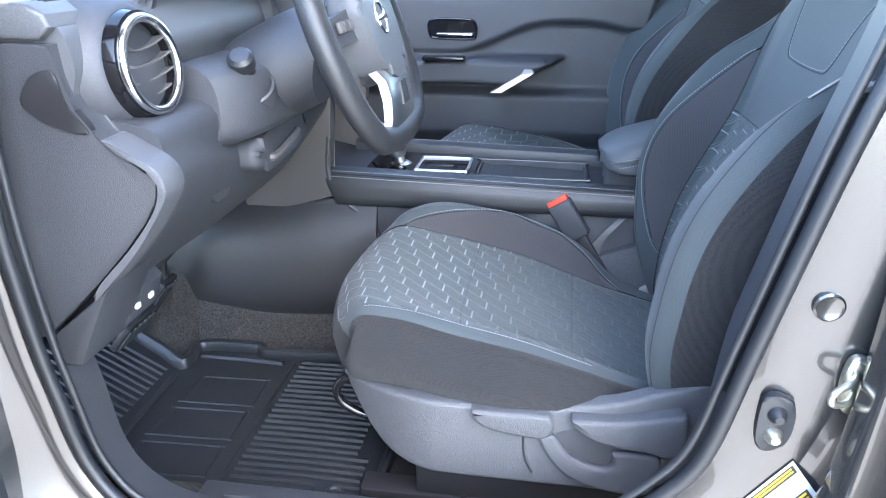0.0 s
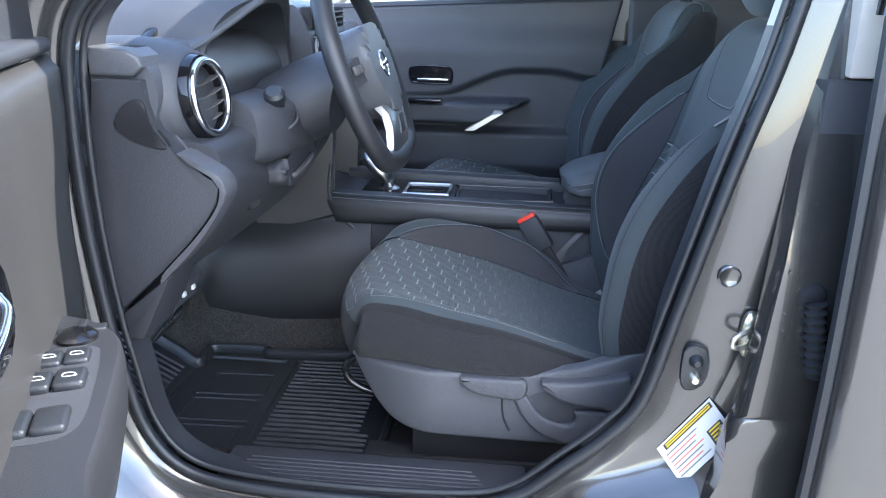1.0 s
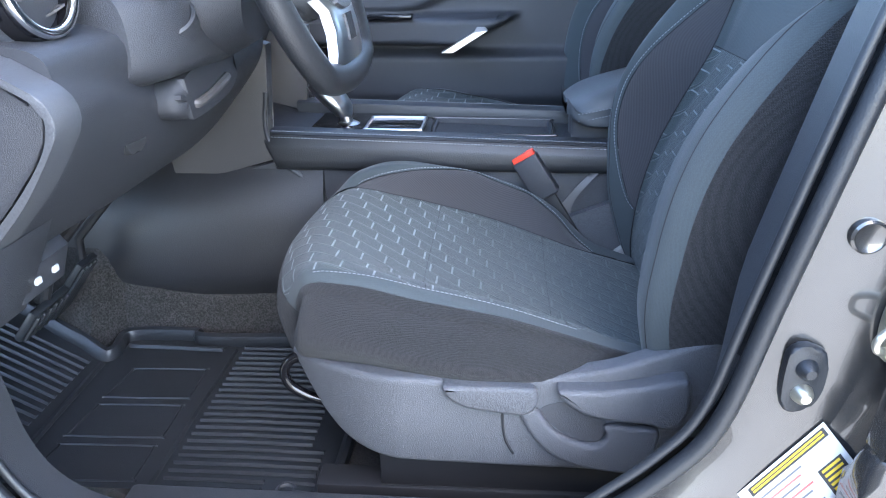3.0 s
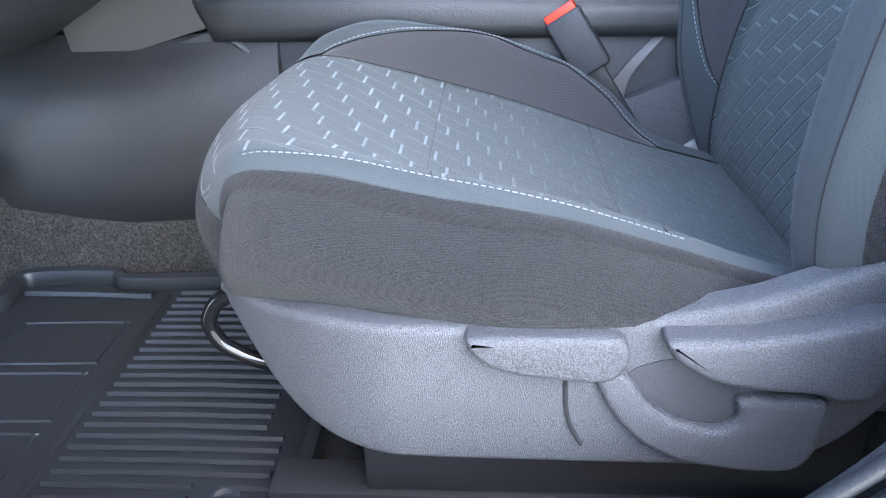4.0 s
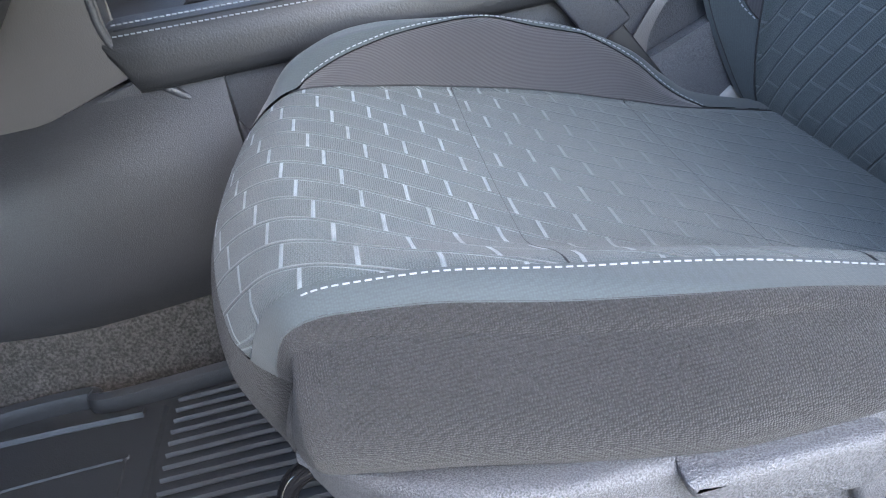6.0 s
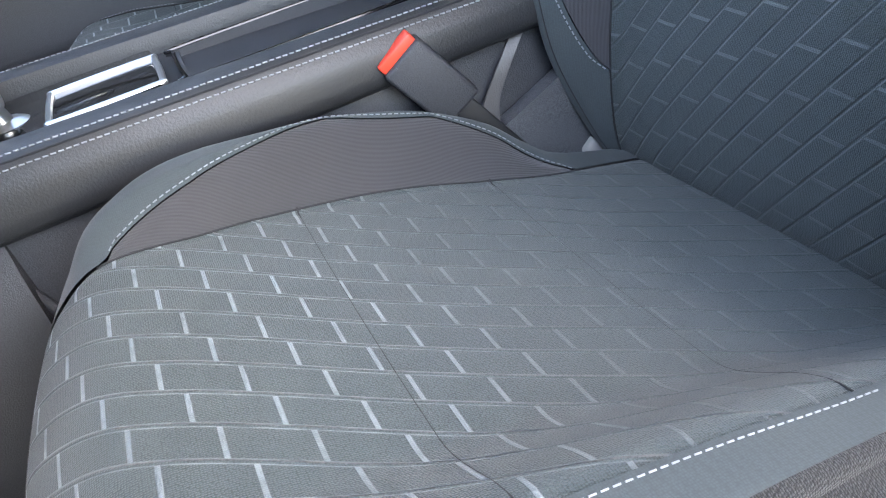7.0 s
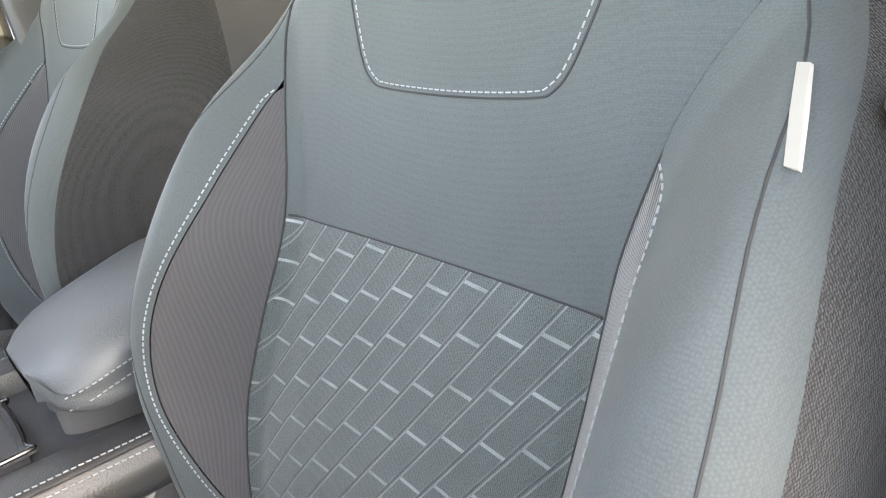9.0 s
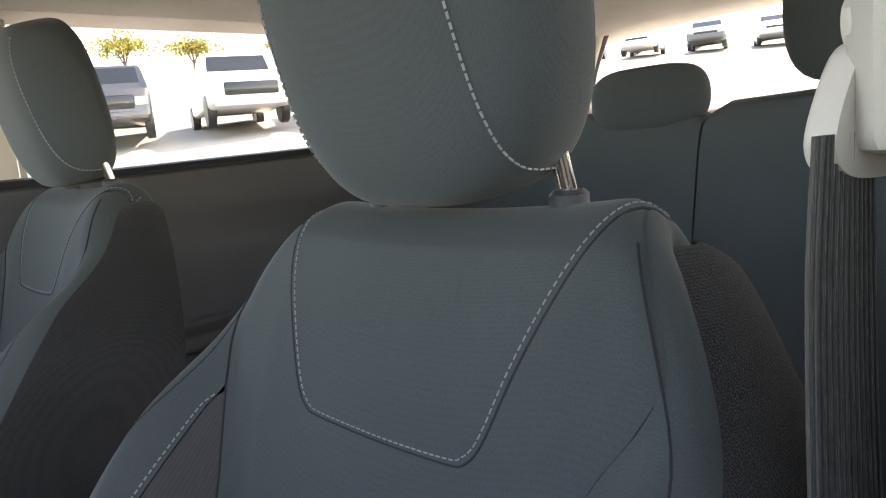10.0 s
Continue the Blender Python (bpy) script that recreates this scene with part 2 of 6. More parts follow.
def prism(bm, poly, axis, a, b, r=0.004, seg=2):
    """A polygon in the plane across the axis, drawn out from a to b, its rims rounded."""
    def put(p, t):
        return {"x": (t, p[0], p[1]), "y": (p[0], t, p[1]), "z": (p[0], p[1], t)}[axis]
    lo = [bm.verts.new(put(p, a)) for p in poly]
    hi = [bm.verts.new(put(p, b)) for p in poly]
    n = len(poly)
    f1, f2 = bm.faces.new(lo), bm.faces.new(hi[::-1])
    for i in range(n):
        bm.faces.new((lo[i], hi[i], hi[(i + 1) % n], lo[(i + 1) % n]))
    if r:
        es = list(f1.edges) + list(f2.edges)
        bmesh.ops.bevel(bm, geom=es, offset=r, segments=seg, affect='EDGES', profile=0.5)
    return bm


def smooth_line(pts, n, closed=False):
    """n points on a Catmull-Rom curve through pts."""
    p = np.array(pts, float)
    k = len(p)
    out = []
    spans = k if closed else k - 1
    for j in range(n):
        t = j / (n if closed else n - 1) * spans
        i = min(int(t), spans - 1)
        f = t - i
        if closed:
            a, b, c, d = p[(i - 1) % k], p[i % k], p[(i + 1) % k], p[(i + 2) % k]
        else:
            b, c = p[i], p[i + 1]
            a = p[i - 1] if i else 2 * b - c
            d = p[i + 2] if i + 2 < k else 2 * c - b
        out.append(0.5 * (2 * b + (c - a) * f + (2 * a - 5 * b + 4 * c - d) * f * f + (3 * b - a - 3 * c + d) * f ** 3))
    return np.array(out)


def tube(bm, pts, r, sides=6, closed=False, flat=1.0):
    """A round bar along the points."""
    pts = [Vector(p) for p in pts]
    n = len(pts)
    rings = []
    up = None
    for i, p in enumerate(pts):
        q = pts[(i + 1) % n] if closed or i + 1 < n else p
        o = pts[i - 1] if closed or i else p
        d = (q - o).normalized()
        if up is None:
            up = Vector((0, 0, 1)) if abs(d.z) < 0.9 else Vector((1, 0, 0))
        s = d.cross(up).normalized()
        up = s.cross(d).normalized()
        rings.append([bm.verts.new(p + (s * math.cos(a) + up * flat * math.sin(a)) * r) for a in [2 * math.pi * k / sides for k in range(sides)]])
    for i in range(n if closed else n - 1):
        a, b = rings[i], rings[(i + 1) % n]
        for k in range(sides):
            bm.faces.new((a[k], a[(k + 1) % sides], b[(k + 1) % sides], b[k]))
    if not closed:
        bm.faces.new(rings[0][::-1])
        bm.faces.new(rings[-1])
    return bm


def loft(bm, rings, caps=True, closed=True):
    vs = [[bm.verts.new(tuple(p)) for p in ring] for ring in rings]
    n = len(vs[0])
    for a, b in zip(vs, vs[1:]):
        for k in range(n if closed else n - 1):
            bm.faces.new((a[k], a[(k + 1) % n], b[(k + 1) % n], b[k]))
    if caps:
        bm.faces.new(vs[0][::-1])
        bm.faces.new(vs[-1])
    return bm


def lathe(bm, centre, axis, profile, seg=40):
    """A turned body: profile of (along the axis, radius)."""
    axis = Vector(axis).normalized()
    u = axis.orthogonal().normalized()
    w = axis.cross(u)
    c = Vector(centre)
    rings = [[c + axis * h + (u * math.cos(2 * math.pi * k / seg) + w * math.sin(2 * math.pi * k / seg)) * r for k in range(seg)] for h, r in profile]
    return loft(bm, rings)


def ss(a, b, x):
    t = np.clip((x - a) / (b - a), 0, 1)
    return t * t * (3 - 2 * t)


def soft_plate(bm, line, y0, y1, r, axis_lift=None):
    """A plate in the x-z plane with a rounded rim; y1 is its showing face."""
    p = np.array(line, float)
    t = np.roll(p, -1, 0) - np.roll(p, 1, 0)
    t /= np.linalg.norm(t, axis=1)[:, None]
    n = np.stack([-t[:, 1], t[:, 0]], 1)
    area = np.sum(p[:, 0] * np.roll(p[:, 1], -1) - np.roll(p[:, 0], -1) * p[:, 1])
    n *= 1 if area > 0 else -1
    for _ in range(4):
        n = (np.roll(n, 1, 0) + 2 * n + np.roll(n, -1, 0)) / 4
    d = 1 if y1 > y0 else -1
    rings = [[(x, y0, z) for x, z in p]]
    for k in range(6):
        a = math.pi / 2 * k / 5
        q = p + n * (r * (1 - math.cos(a)))
        rings.append([(x, y1 - d * r * (1 - math.sin(a)), z) for x, z in q])
    loft(bm, rings)


def curve(*pts):
    """A smooth function of one number through (place, value) pairs."""
    xs, ys = [p[0] for p in pts], [p[1] for p in pts]

    def f(b):
        i = int(np.clip(np.searchsorted(xs, b) - 1, 0, len(xs) - 2))
        t = min(max((b - xs[i]) / (xs[i + 1] - xs[i]), 0.0), 1.0)
        m0 = (ys[i + 1] - ys[max(i - 1, 0)]) / (xs[i + 1] - xs[max(i - 1, 0)])
        m1 = (ys[min(i + 2, len(xs) - 1)] - ys[i]) / (xs[min(i + 2, len(xs) - 1)] - xs[i])
        h = xs[i + 1] - xs[i]
        return (2 * t ** 3 - 3 * t * t + 1) * ys[i] + (t ** 3 - 2 * t * t + t) * h * m0 + (3 * t * t - 2 * t ** 3) * ys[i + 1] + (t ** 3 - t * t) * h * m1
    return f


def part_empty(name, parent):
    ob = new(name)
    ob.parent = parent
    ob.empty_display_size = 0.03
    return ob


# ---- ground ----
def lot(x, y):
    """Height of the car park, which climbs away from the car."""
    d = 0.7 * x + 0.715 * y
    return max(0.0, d - 5.0) * 0.135 * (1 - 0.35 * ss(60, 200, d))


verts, faces = [], []
gx = np.concatenate([np.linspace(-300, -12, 12), np.linspace(-8, 8, 17), np.linspace(12, 300, 40)])
for j, y in enumerate(gx):
    for i, x in enumerate(gx):
        verts.append((x, y, lot(x, y)))
n = len(gx)
for j in range(n - 1):
    for i in range(n - 1):
        faces.append((j * n + i, j * n + i + 1, (j + 1) * n + i + 1, (j + 1) * n + i))
tagged(mesh_from("ground", verts, faces, ASPHALT), "worn grey asphalt of an open car park", "ground", kind="structure")

MID = 1.487                     # the car's middle line across y


def mir(y):
    return 2 * MID - y


# ---- floor, sills, pillars, roof ----
bm = bmesh.new()
rbox(bm, (-1.05, 0.80, 0.29), (2.0, mir(0.80), 0.365), 0.004)
tagged(part("floor", bm, CARPET), "dark grey carpeted car floor", "floor", kind="structure")
bm = bmesh.new()
prism(bm, [(-0.99, 0.30), (-0.70, 0.362), (-0.79, 0.42), (-0.88, 0.50), (-0.97, 0.72), (-1.02, 0.72)], "y", 0.80, mir(0.80), 0.02, 3)
tagged(part("toe_board", bm, CARPET), "dark grey carpet rising to the firewall", "carpet", kind="structure")

SEAL = [(-0.30, 1.33), (-0.46, 1.16), (-0.517, 1.09), (-0.533, 0.98), (-0.535, 0.841), (-0.526, 0.711), (-0.515, 0.634), (-0.495, 0.535), (-0.45, 0.470), (-0.37, 0.442), (-0.2, 0.432), (-0.02, 0.438), (0.055, 0.462), (0.119, 0.518), (0.175, 0.572), (0.215, 0.632), (0.245, 0.757), (0.289, 0.943), (0.325, 1.08), (0.355, 1.25), (0.372, 1.40), (0.30, 1.46), (0.0, 1.455), (-0.16, 1.42)]
SEAL = smooth_line(SEAL, 160, True)


def offset(line, d):
    """The closed line moved outwards by d(x, z)."""
    out = []
    n = len(line)
    for i in range(n):
        t = line[(i + 1) % n] - line[i - 1]
        t = t / np.linalg.norm(t)
        out.append(line[i] + np.array((t[1] * -1, t[0])) * -d(*line[i]))
    return np.array(out)


def ring_band(name, a, ya, b, yb, mat, parent=None, label="", steps=1, bulge=0.0):
    """A band between two closed lines in the x-z plane at two depths."""
    verts, faces = [], []
    n = len(a)
    for k in range(steps + 1):
        f = k / steps
        for i in range(n):
            p = a[i] + (b[i] - a[i]) * f
            verts.append((p[0], ya + (yb - ya) * f - bulge * math.sin(math.pi * f), p[1]))
    for k in range(steps):
        for i in range(n):
            j = (i + 1) % n
            faces.append((k * n + i, k * n + j, (k + 1) * n + j, (k + 1) * n + i))
    return mesh_from(name, verts, faces, mat, parent, label)


body = thing("car_body", "gunmetal grey painted body side round the open front door", "car body", (0, 0, 0), kind="structure")
rim1 = offset(SEAL, lambda x, z: 0.004)
rim2 = offset(SEAL, lambda x, z: 0.020 + 0.07 * ss(0.10, 0.26, x) * (1 - ss(1.2, 1.4, z)))
rim3 = offset(SEAL, lambda x, z: 0.045 + 0.085 * ss(0.10, 0.26, x) * (1 - ss(1.2, 1.4, z)))
rim4 = offset(SEAL, lambda x, z: 0.075 + 0.10 * ss(0.10, 0.26, x) * (1 - ss(1.2, 1.4, z)))
ring_band("door_aperture", rim1, 0.752, rim2, 0.732, PAINT, body, "gunmetal paint", 4, 0.004)
ring_band("door_step", rim2, 0.732, rim3, 0.706, PAINT, body, "gunmetal paint", 4, -0.006)
ring_band("outer_flange", rim3, 0.706, rim4, 0.665, PAINT, body, "gunmetal paint", 4, 0.006)
bm = bmesh.new()
tube(bm, [(x, 0.742, z) for x, z in SEAL], 0.0085, 12, True)
part("door_seal", bm, RUBBER, body, "black rubber door seal")
bm = bmesh.new()
inn = offset(SEAL, lambda x, z: -0.014)
tube(bm, [(x, 0.752, z) for x, z in inn], 0.0048, 10, True)
part("seal_lip", bm, RUBBER, body, "black rubber seal lip")
trim_in = offset(SEAL, lambda x, z: -0.008 + 0.012 * (1 - ss(0.47, 0.6, z)))
ring_band("aperture_trim", offset(SEAL, lambda x, z: -0.012), 0.752, trim_in, 0.812, PLASTIC, body, "dark plastic inner trim", 6, 0.0)
inner = bpy.data.objects["aperture_trim"]
inner.data.materials.append(BEIGE)
for v in inner.data.vertices:
    v.co.y = 0.752 + (v.co.y - 0.752) * (1 - 0.72 * (1 - ss(0.62, 0.78, v.co.z)) * ss(-0.1, 0.1, v.co.x))
for f in inner.data.polygons:
    if f.center.z > 1.10 and f.center.x > -0.1:
        f.material_index = 1
# scuff plate with grooves
bm = bmesh.new()
rbox(bm, (-0.405, 0.755, 0.425), (0.068, 0.845, 0.441), 0.006)
scuff = part("scuff_plate", bm, PLASTIC, body, "dark plastic scuff plate with long grooves")
for k in range(6):
    bm = bmesh.new()
    tube(bm, [(-0.385 + 0.004 * k, 0.768 + k * 0.0095, 0.4415), (0.015 - 0.006 * k, 0.768 + k * 0.0095, 0.4415)], 0.0016, 6)
    part("groove_rib", bm, PLASTIC, scuff)
# lower inner sill
bm = bmesh.new()
prism(bm, [(0.60, 0.20), (0.86, 0.20), (0.90, 0.36), (0.845, 0.43), (0.76, 0.43), (0.64, 0.38), (0.60, 0.30)], "x", -0.75, 0.62, 0.01)
part("sill", bm, PAINT, body, "gunmetal painted sill")
bm = bmesh.new()
prism(bm, [(-0.56, 0.24), (-0.60, 0.50), (-0.615, 0.80), (-0.60, 1.06), (-0.74, 1.06), (-0.80, 0.24)], "y", 0.60, 0.70, 0.02, 3)
part("hinge_pillar", bm, PAINT, body, "gunmetal painted hinge pillar")
# B pillar core, inner trim
bm = bmesh.new()
prism(bm, [(0.30, 0.40), (0.31, 0.6), (0.325, 0.8), (0.365, 1.0), (0.40, 1.25), (0.42, 1.46), (0.53, 1.46), (0.50, 1.0), (0.49, 0.4)], "y", 0.735, 0.80, 0.01)
part("b_pillar", bm, PAINT, body, "gunmetal painted door pillar")
bm = bmesh.new()
lean = lambda z: (0.22 if z > 0.86 else 0.04) * (z - 0.86)
prism(bm, [(0.312, 0.655), (0.338, 0.86), (0.348, 0.97), (0.375, 1.12), (0.43, 1.42), (0.62, 1.42), (0.61, 0.86), (0.60, 0.655)], "y", 0.67, 0.71, 0.008)
for v in bm.verts:
    v.co.y += lean(v.co.z)
part("pillar_cover", bm, PAINT, body, "gunmetal painted outer pillar face wet with drops")
bm = bmesh.new()
prism(bm, [tuple(p) for p in smooth_line([(0.318, 0.66), (0.300, 0.56), (0.262, 0.48), (0.20, 0.42), (0.13, 0.375), (0.13, 0.30), (0.60, 0.30), (0.60, 0.50), (0.60, 0.66), (0.45, 0.662)], 70, True)], "y", 0.664, 0.70, 0.012, 4)
part("pillar_foot", bm, PAINT, body, "gunmetal painted foot of the pillar")

bm = bmesh.new()
prism(bm, [(0.38, 0.70), (0.385, 0.815), (0.40, 0.826), (0.50, 0.826), (0.54, 0.80), (0.54, 0.70)], "z", 1.055, 1.47, 0.004)
part("pillar_trim", bm, BEIGE, body, "pale beige upper pillar trim")
bm = bmesh.new()
prism(bm, [(0.37, 0.762), (0.372, 0.842), (0.385, 0.854), (0.45, 0.854), (0.47, 0.836), (0.47, 0.762)], "z", 1.13, 1.46, 0.006)
part("guide_cover", bm, BEIGE, body, "pale beige belt height cover")
bm = bmesh.new()
prism(bm, [(0.36, 0.70), (0.365, 0.815), (0.385, 0.83), (0.51, 0.83), (0.55, 0.80), (0.55, 0.70)], "z", 0.42, 1.053, 0.004)
part("pillar_trim_low", bm, PLASTIC, body, "dark lower pillar trim")

roof = thing("roof", "pale grey cloth roof lining above the seats", "roof", (0, 0, 0), kind="structure")
verts, faces = [], []
nu, nv = 16, 12
for j in range(nv + 1):
    for i in range(nu + 1):
        x = -0.15 + 2.15 * i / nu
        y = 0.80 + (mir(0.80) - 0.80) * j / nv
        verts.append((x, y, 1.50 - 0.05 * ((y - MID) / 0.69) ** 4 - 0.05 * ss(1.4, 2.0, x) - 0.04 * (1 - ss(-0.15, 0.2, x))))
for j in range(nv):
    for i in range(nu):
        a = j * (nu + 1) + i
        faces.append((a, a + nu + 1, a + nu + 2, a + 1))
lining = mesh_from("roof_lining", verts, faces, HEADLINER, roof)
lining.modifiers.new("thickness", 'SOLIDIFY').thickness = -0.04
# far side: pillars and header rail
for nm, pts in (("a_pillar", [(-0.62, 1.10), (-0.55, 1.10), (-0.10, 1.47), (-0.17, 1.47)]), ("b_pillar_far", [(0.24, 1.02), (0.44, 1.02), (0.45, 1.47), (0.33, 1.47)]), ("c_pillar", [(1.50, 1.10), (1.95, 1.10), (1.90, 1.47), (1.62, 1.47)])):
    bm = bmesh.new()
    prism(bm, pts, "y", mir(0.83), mir(0.76), 0.012, 3)
    part(nm.replace("_far", ""), bm, BEIGE if nm != "a_pillar" else HEADLINER, roof, "pale plastic pillar trim")
for nm, pts in (("a_pillar", [(-0.70, 1.06), (-0.57, 1.06), (-0.13, 1.47), (-0.20, 1.47)]), ("c_pillar", [(1.50, 1.10), (1.95, 1.10), (1.90, 1.47), (1.62, 1.47)])):
    bm = bmesh.new()
    prism(bm, pts, "y", 0.76, 0.83, 0.012, 3)
    part(nm, bm, HEADLINER, roof, "pale plastic pillar trim")
# roof edges over the doors
for y in (0.765, mir(0.765)):
    bm = bmesh.new()
    tube(bm, [(x, y, 1.47 - 0.05 * ss(1.4, 2.0, x)) for x in np.linspace(-0.17, 1.98, 20)], 0.035, 12)
    part("roof_rail", bm, HEADLINER, roof, "pale roof rail trim")
# tailgate frame round the rear window
tail = thing("tailgate", "pale trimmed tailgate with a dark rear window frame", "tailgate", (0, 0, 0), kind="structure")
frame_o = smooth_line([(0.92, 1.18), (MID, 1.15), (mir(0.92), 1.18), (mir(0.98), 1.40), (mir(1.1), 1.45), (MID, 1.47), (1.1, 1.45), (0.98, 1.40)], 80, True)
bm = bmesh.new()
tube(bm, [(1.99 - (z - 1.15) * 0.35, y, z) for y, z in frame_o], 0.03, 10, True)
part("window_frame", bm, BEIGE, tail, "pale rear window surround")
bm = bmesh.new()
tube(bm, [(2.005 - (z - 1.15) * 0.35, MID + (y - MID) * 0.965, 1.3 + (z - 1.3) * 0.9) for y, z in frame_o], 0.014, 8, True)
part("window_seal", bm, RUBBER, tail, "black rear window seal")
bm = bmesh.new()
rbox(bm, (1.93, 0.80, 0.30), (2.05, mir(0.80), 1.15), 0.03)
part("tail_panel", bm, PLASTIC, tail, "dark plastic tail panel")

# ---- far doors ----
def far_door(x0, x1, label, front):
    d = thing("door_" + ("2" if front else "3"), label, "car door", (0.024 if front else 0.0, 0, 0), kind="structure")
    y = 2.05
    sill = lambda x: 1.105 + 0.032 * (x + 0.5) / 0.75 if x < 0.3 else 1.137 + 0.02 * (x - 0.3)
    verts, faces = [], []
    nx, nz = 90, 110
    for j in range(nz + 1):
        for i in range(nx + 1):
            f = i / nx
            top = sill(x0 + (x1 - x0) * f)
            z = 0.36 + (top - 0.36) * j / nz
            slant = -0.10 * (1 - (z - 0.7) / 0.43) if front else 0.0
            x = x0 + (x1 - x0) * f + (slant * f if z < 1.13 else 0)
            yy = y
            # shoulder falls inwards at the sill, armrest shelf and lower pocket stand proud
            yy += 0.02 * ss(0.98, 1.10, z) * 1.0
            if front:
                contour = 0.862 + 0.078 * ss(-0.27, 0.0, x) - 0.02 * ss(0.08, 0.22, x)
                yy += 0.022 * (1 - ss(contour - 0.012, contour + 0.006, z))
                arm = ss(0.778, 0.790, z) * (1 - ss(0.842, 0.858, z)) * (1 - ss(-0.14 + (z - 0.775) * 2.1, -0.12 + (z - 0.775) * 2.1, x))
                yy -= 0.075 * arm
                yy -= 0.03 * (1 - ss(0.745, 0.775, z)) * ss(0.6, 0.66, z)
            else:
                contour = 0.86 + 0.10 * ss(0.75, 1.0, x)
                yy += 0.022 * (1 - ss(contour - 0.012, contour + 0.006, z))
                yy -= 0.05 * ss(0.80, 0.815, z) * (1 - ss(0.842, 0.86, z)) * (1 - ss(1.0, 1.08, x))
            verts.append((x, yy, z))
    for j in range(nz):
        for i in range(nx):
            a = j * (nx + 1) + i
            faces.append((a, a + 1, a + nx + 2, a + nx + 1))
    p = mesh_from("door_trim", verts, faces, PLASTIC, d, "dark grained plastic door trim")
    p.modifiers.new("thickness", 'SOLIDIFY').thickness = 0.02
    bm = bmesh.new()
    rbox(bm, (x0, y + 0.06, 0.30), (x1 - 0.05, y + 0.16, 1.09), 0.02)
    part("door_shell", bm, PAINT, d, "gunmetal painted outer shell")
    bm = bmesh.new()
    tube(bm, [(x, y + 0.035, sill(x) + 0.004) for x in np.linspace(x0, x1 - 0.01, 12)], 0.012, 8)
    part("window_sill", bm, RUBBER, d, "black window seal")
    if front:
        bm = bmesh.new()
        rim = smooth_line([(-0.318, 0.905), (-0.322, 0.935), (-0.30, 0.946), (-0.215, 0.944), (-0.198, 0.93), (-0.198, 0.905), (-0.212, 0.896), (-0.30, 0.898)], 60, True)
        tube(bm, [(x, y - 0.001, z) for x, z in rim], 0.0035, 8, True)
        part("handle_bezel", bm, PIANO, d, "gloss black handle bezel")
        bm = bmesh.new()
        prism(bm, [tuple(q) for q in rim], "y", y - 0.0015, y + 0.004, 0)
        part("handle_recess", bm, PIANO, d, "black handle recess")
        bm = bmesh.new()
        rbox(bm, (-0.300, y - 0.014, 0.904), (-0.205, y - 0.002, 0.912), 0.003)
        part("door_handle", bm, CHROME, d, "chrome inner door handle")
        bm = bmesh.new()
        loft(bm, [[(-0.150, y - 0.082, 0.772), (-0.122, y - 0.082, 0.772), (-0.122, y - 0.05, 0.772), (-0.150, y - 0.05, 0.772)], [(-0.072, y - 0.078, 0.818), (-0.040, y - 0.074, 0.822), (-0.040, y - 0.03, 0.822), (-0.072, y - 0.03, 0.818)], [(-0.066, y - 0.066, 0.829), (-0.046, y - 0.066, 0.829), (-0.046, y - 0.03, 0.829), (-0.066, y - 0.03, 0.829)]])
        part("pull_trim", bm, SATIN, d, "satin silver pull trim")
        bm = bmesh.new()
        rbox(bm, (-0.33, y - 0.07, 0.848), (-0.22, y - 0.03, 0.858), 0.003)
        part("switch_plate", bm, PIANO, d, "black window switch")
    return d


far_door(-0.60, 0.285, "closed far front door with dark moulded trim", True)
far_door(0.33, 1.60, "closed far rear door with dark moulded trim", False)
bm = bmesh.new()
prism(bm, [(0.14, 0.37), (0.60, 0.37), (0.52, 1.11), (0.20, 1.11)], "y", mir(0.81), mir(0.75), 0.01, 3)
part("pillar_trim_low", bm, PLASTIC, roof, "dark lower pillar trim")
for x0, x1 in ((-0.56, 0.34), (0.42, 1.56)):
    bm = bmesh.new()
    prism(bm, [(x0, 1.10), (x1, 1.14), (x1, 1.46), (x0 + (0.40 if x0 < 0 else 0.0), 1.46)], "y", 2.105, 2.109, 0)
    g = part("window_pane", bm, GLASS, None, "clear closed side window glass")
    tagged(g, category="window", kind="structure")
    g.visible_shadow = False
bm = bmesh.new()
loft(bm, [[(-0.98, 0.86, 1.06), (-0.98, mir(0.86), 1.06)], [(-0.19, 0.92, 1.465), (-0.19, mir(0.92), 1.465)]], caps=False, closed=False)
g = part("windscreen", bm, GLASS, None, "clear curved windscreen glass")
tagged(g, category="window", kind="structure")
g.visible_shadow = False


bm = bmesh.new()
rbox(bm, (-1.12, 0.70, 0.2), (-1.0, mir(0.70), 1.06), 0.01)
tagged(part("firewall", bm, CARPET), "dark insulation under the dashboard", "bulkhead", kind="structure")

# ---- dashboard ----
dash = thing("dashboard", "dark grey moulded plastic dashboard with round side vent", "dashboard", (0, 0, 0))
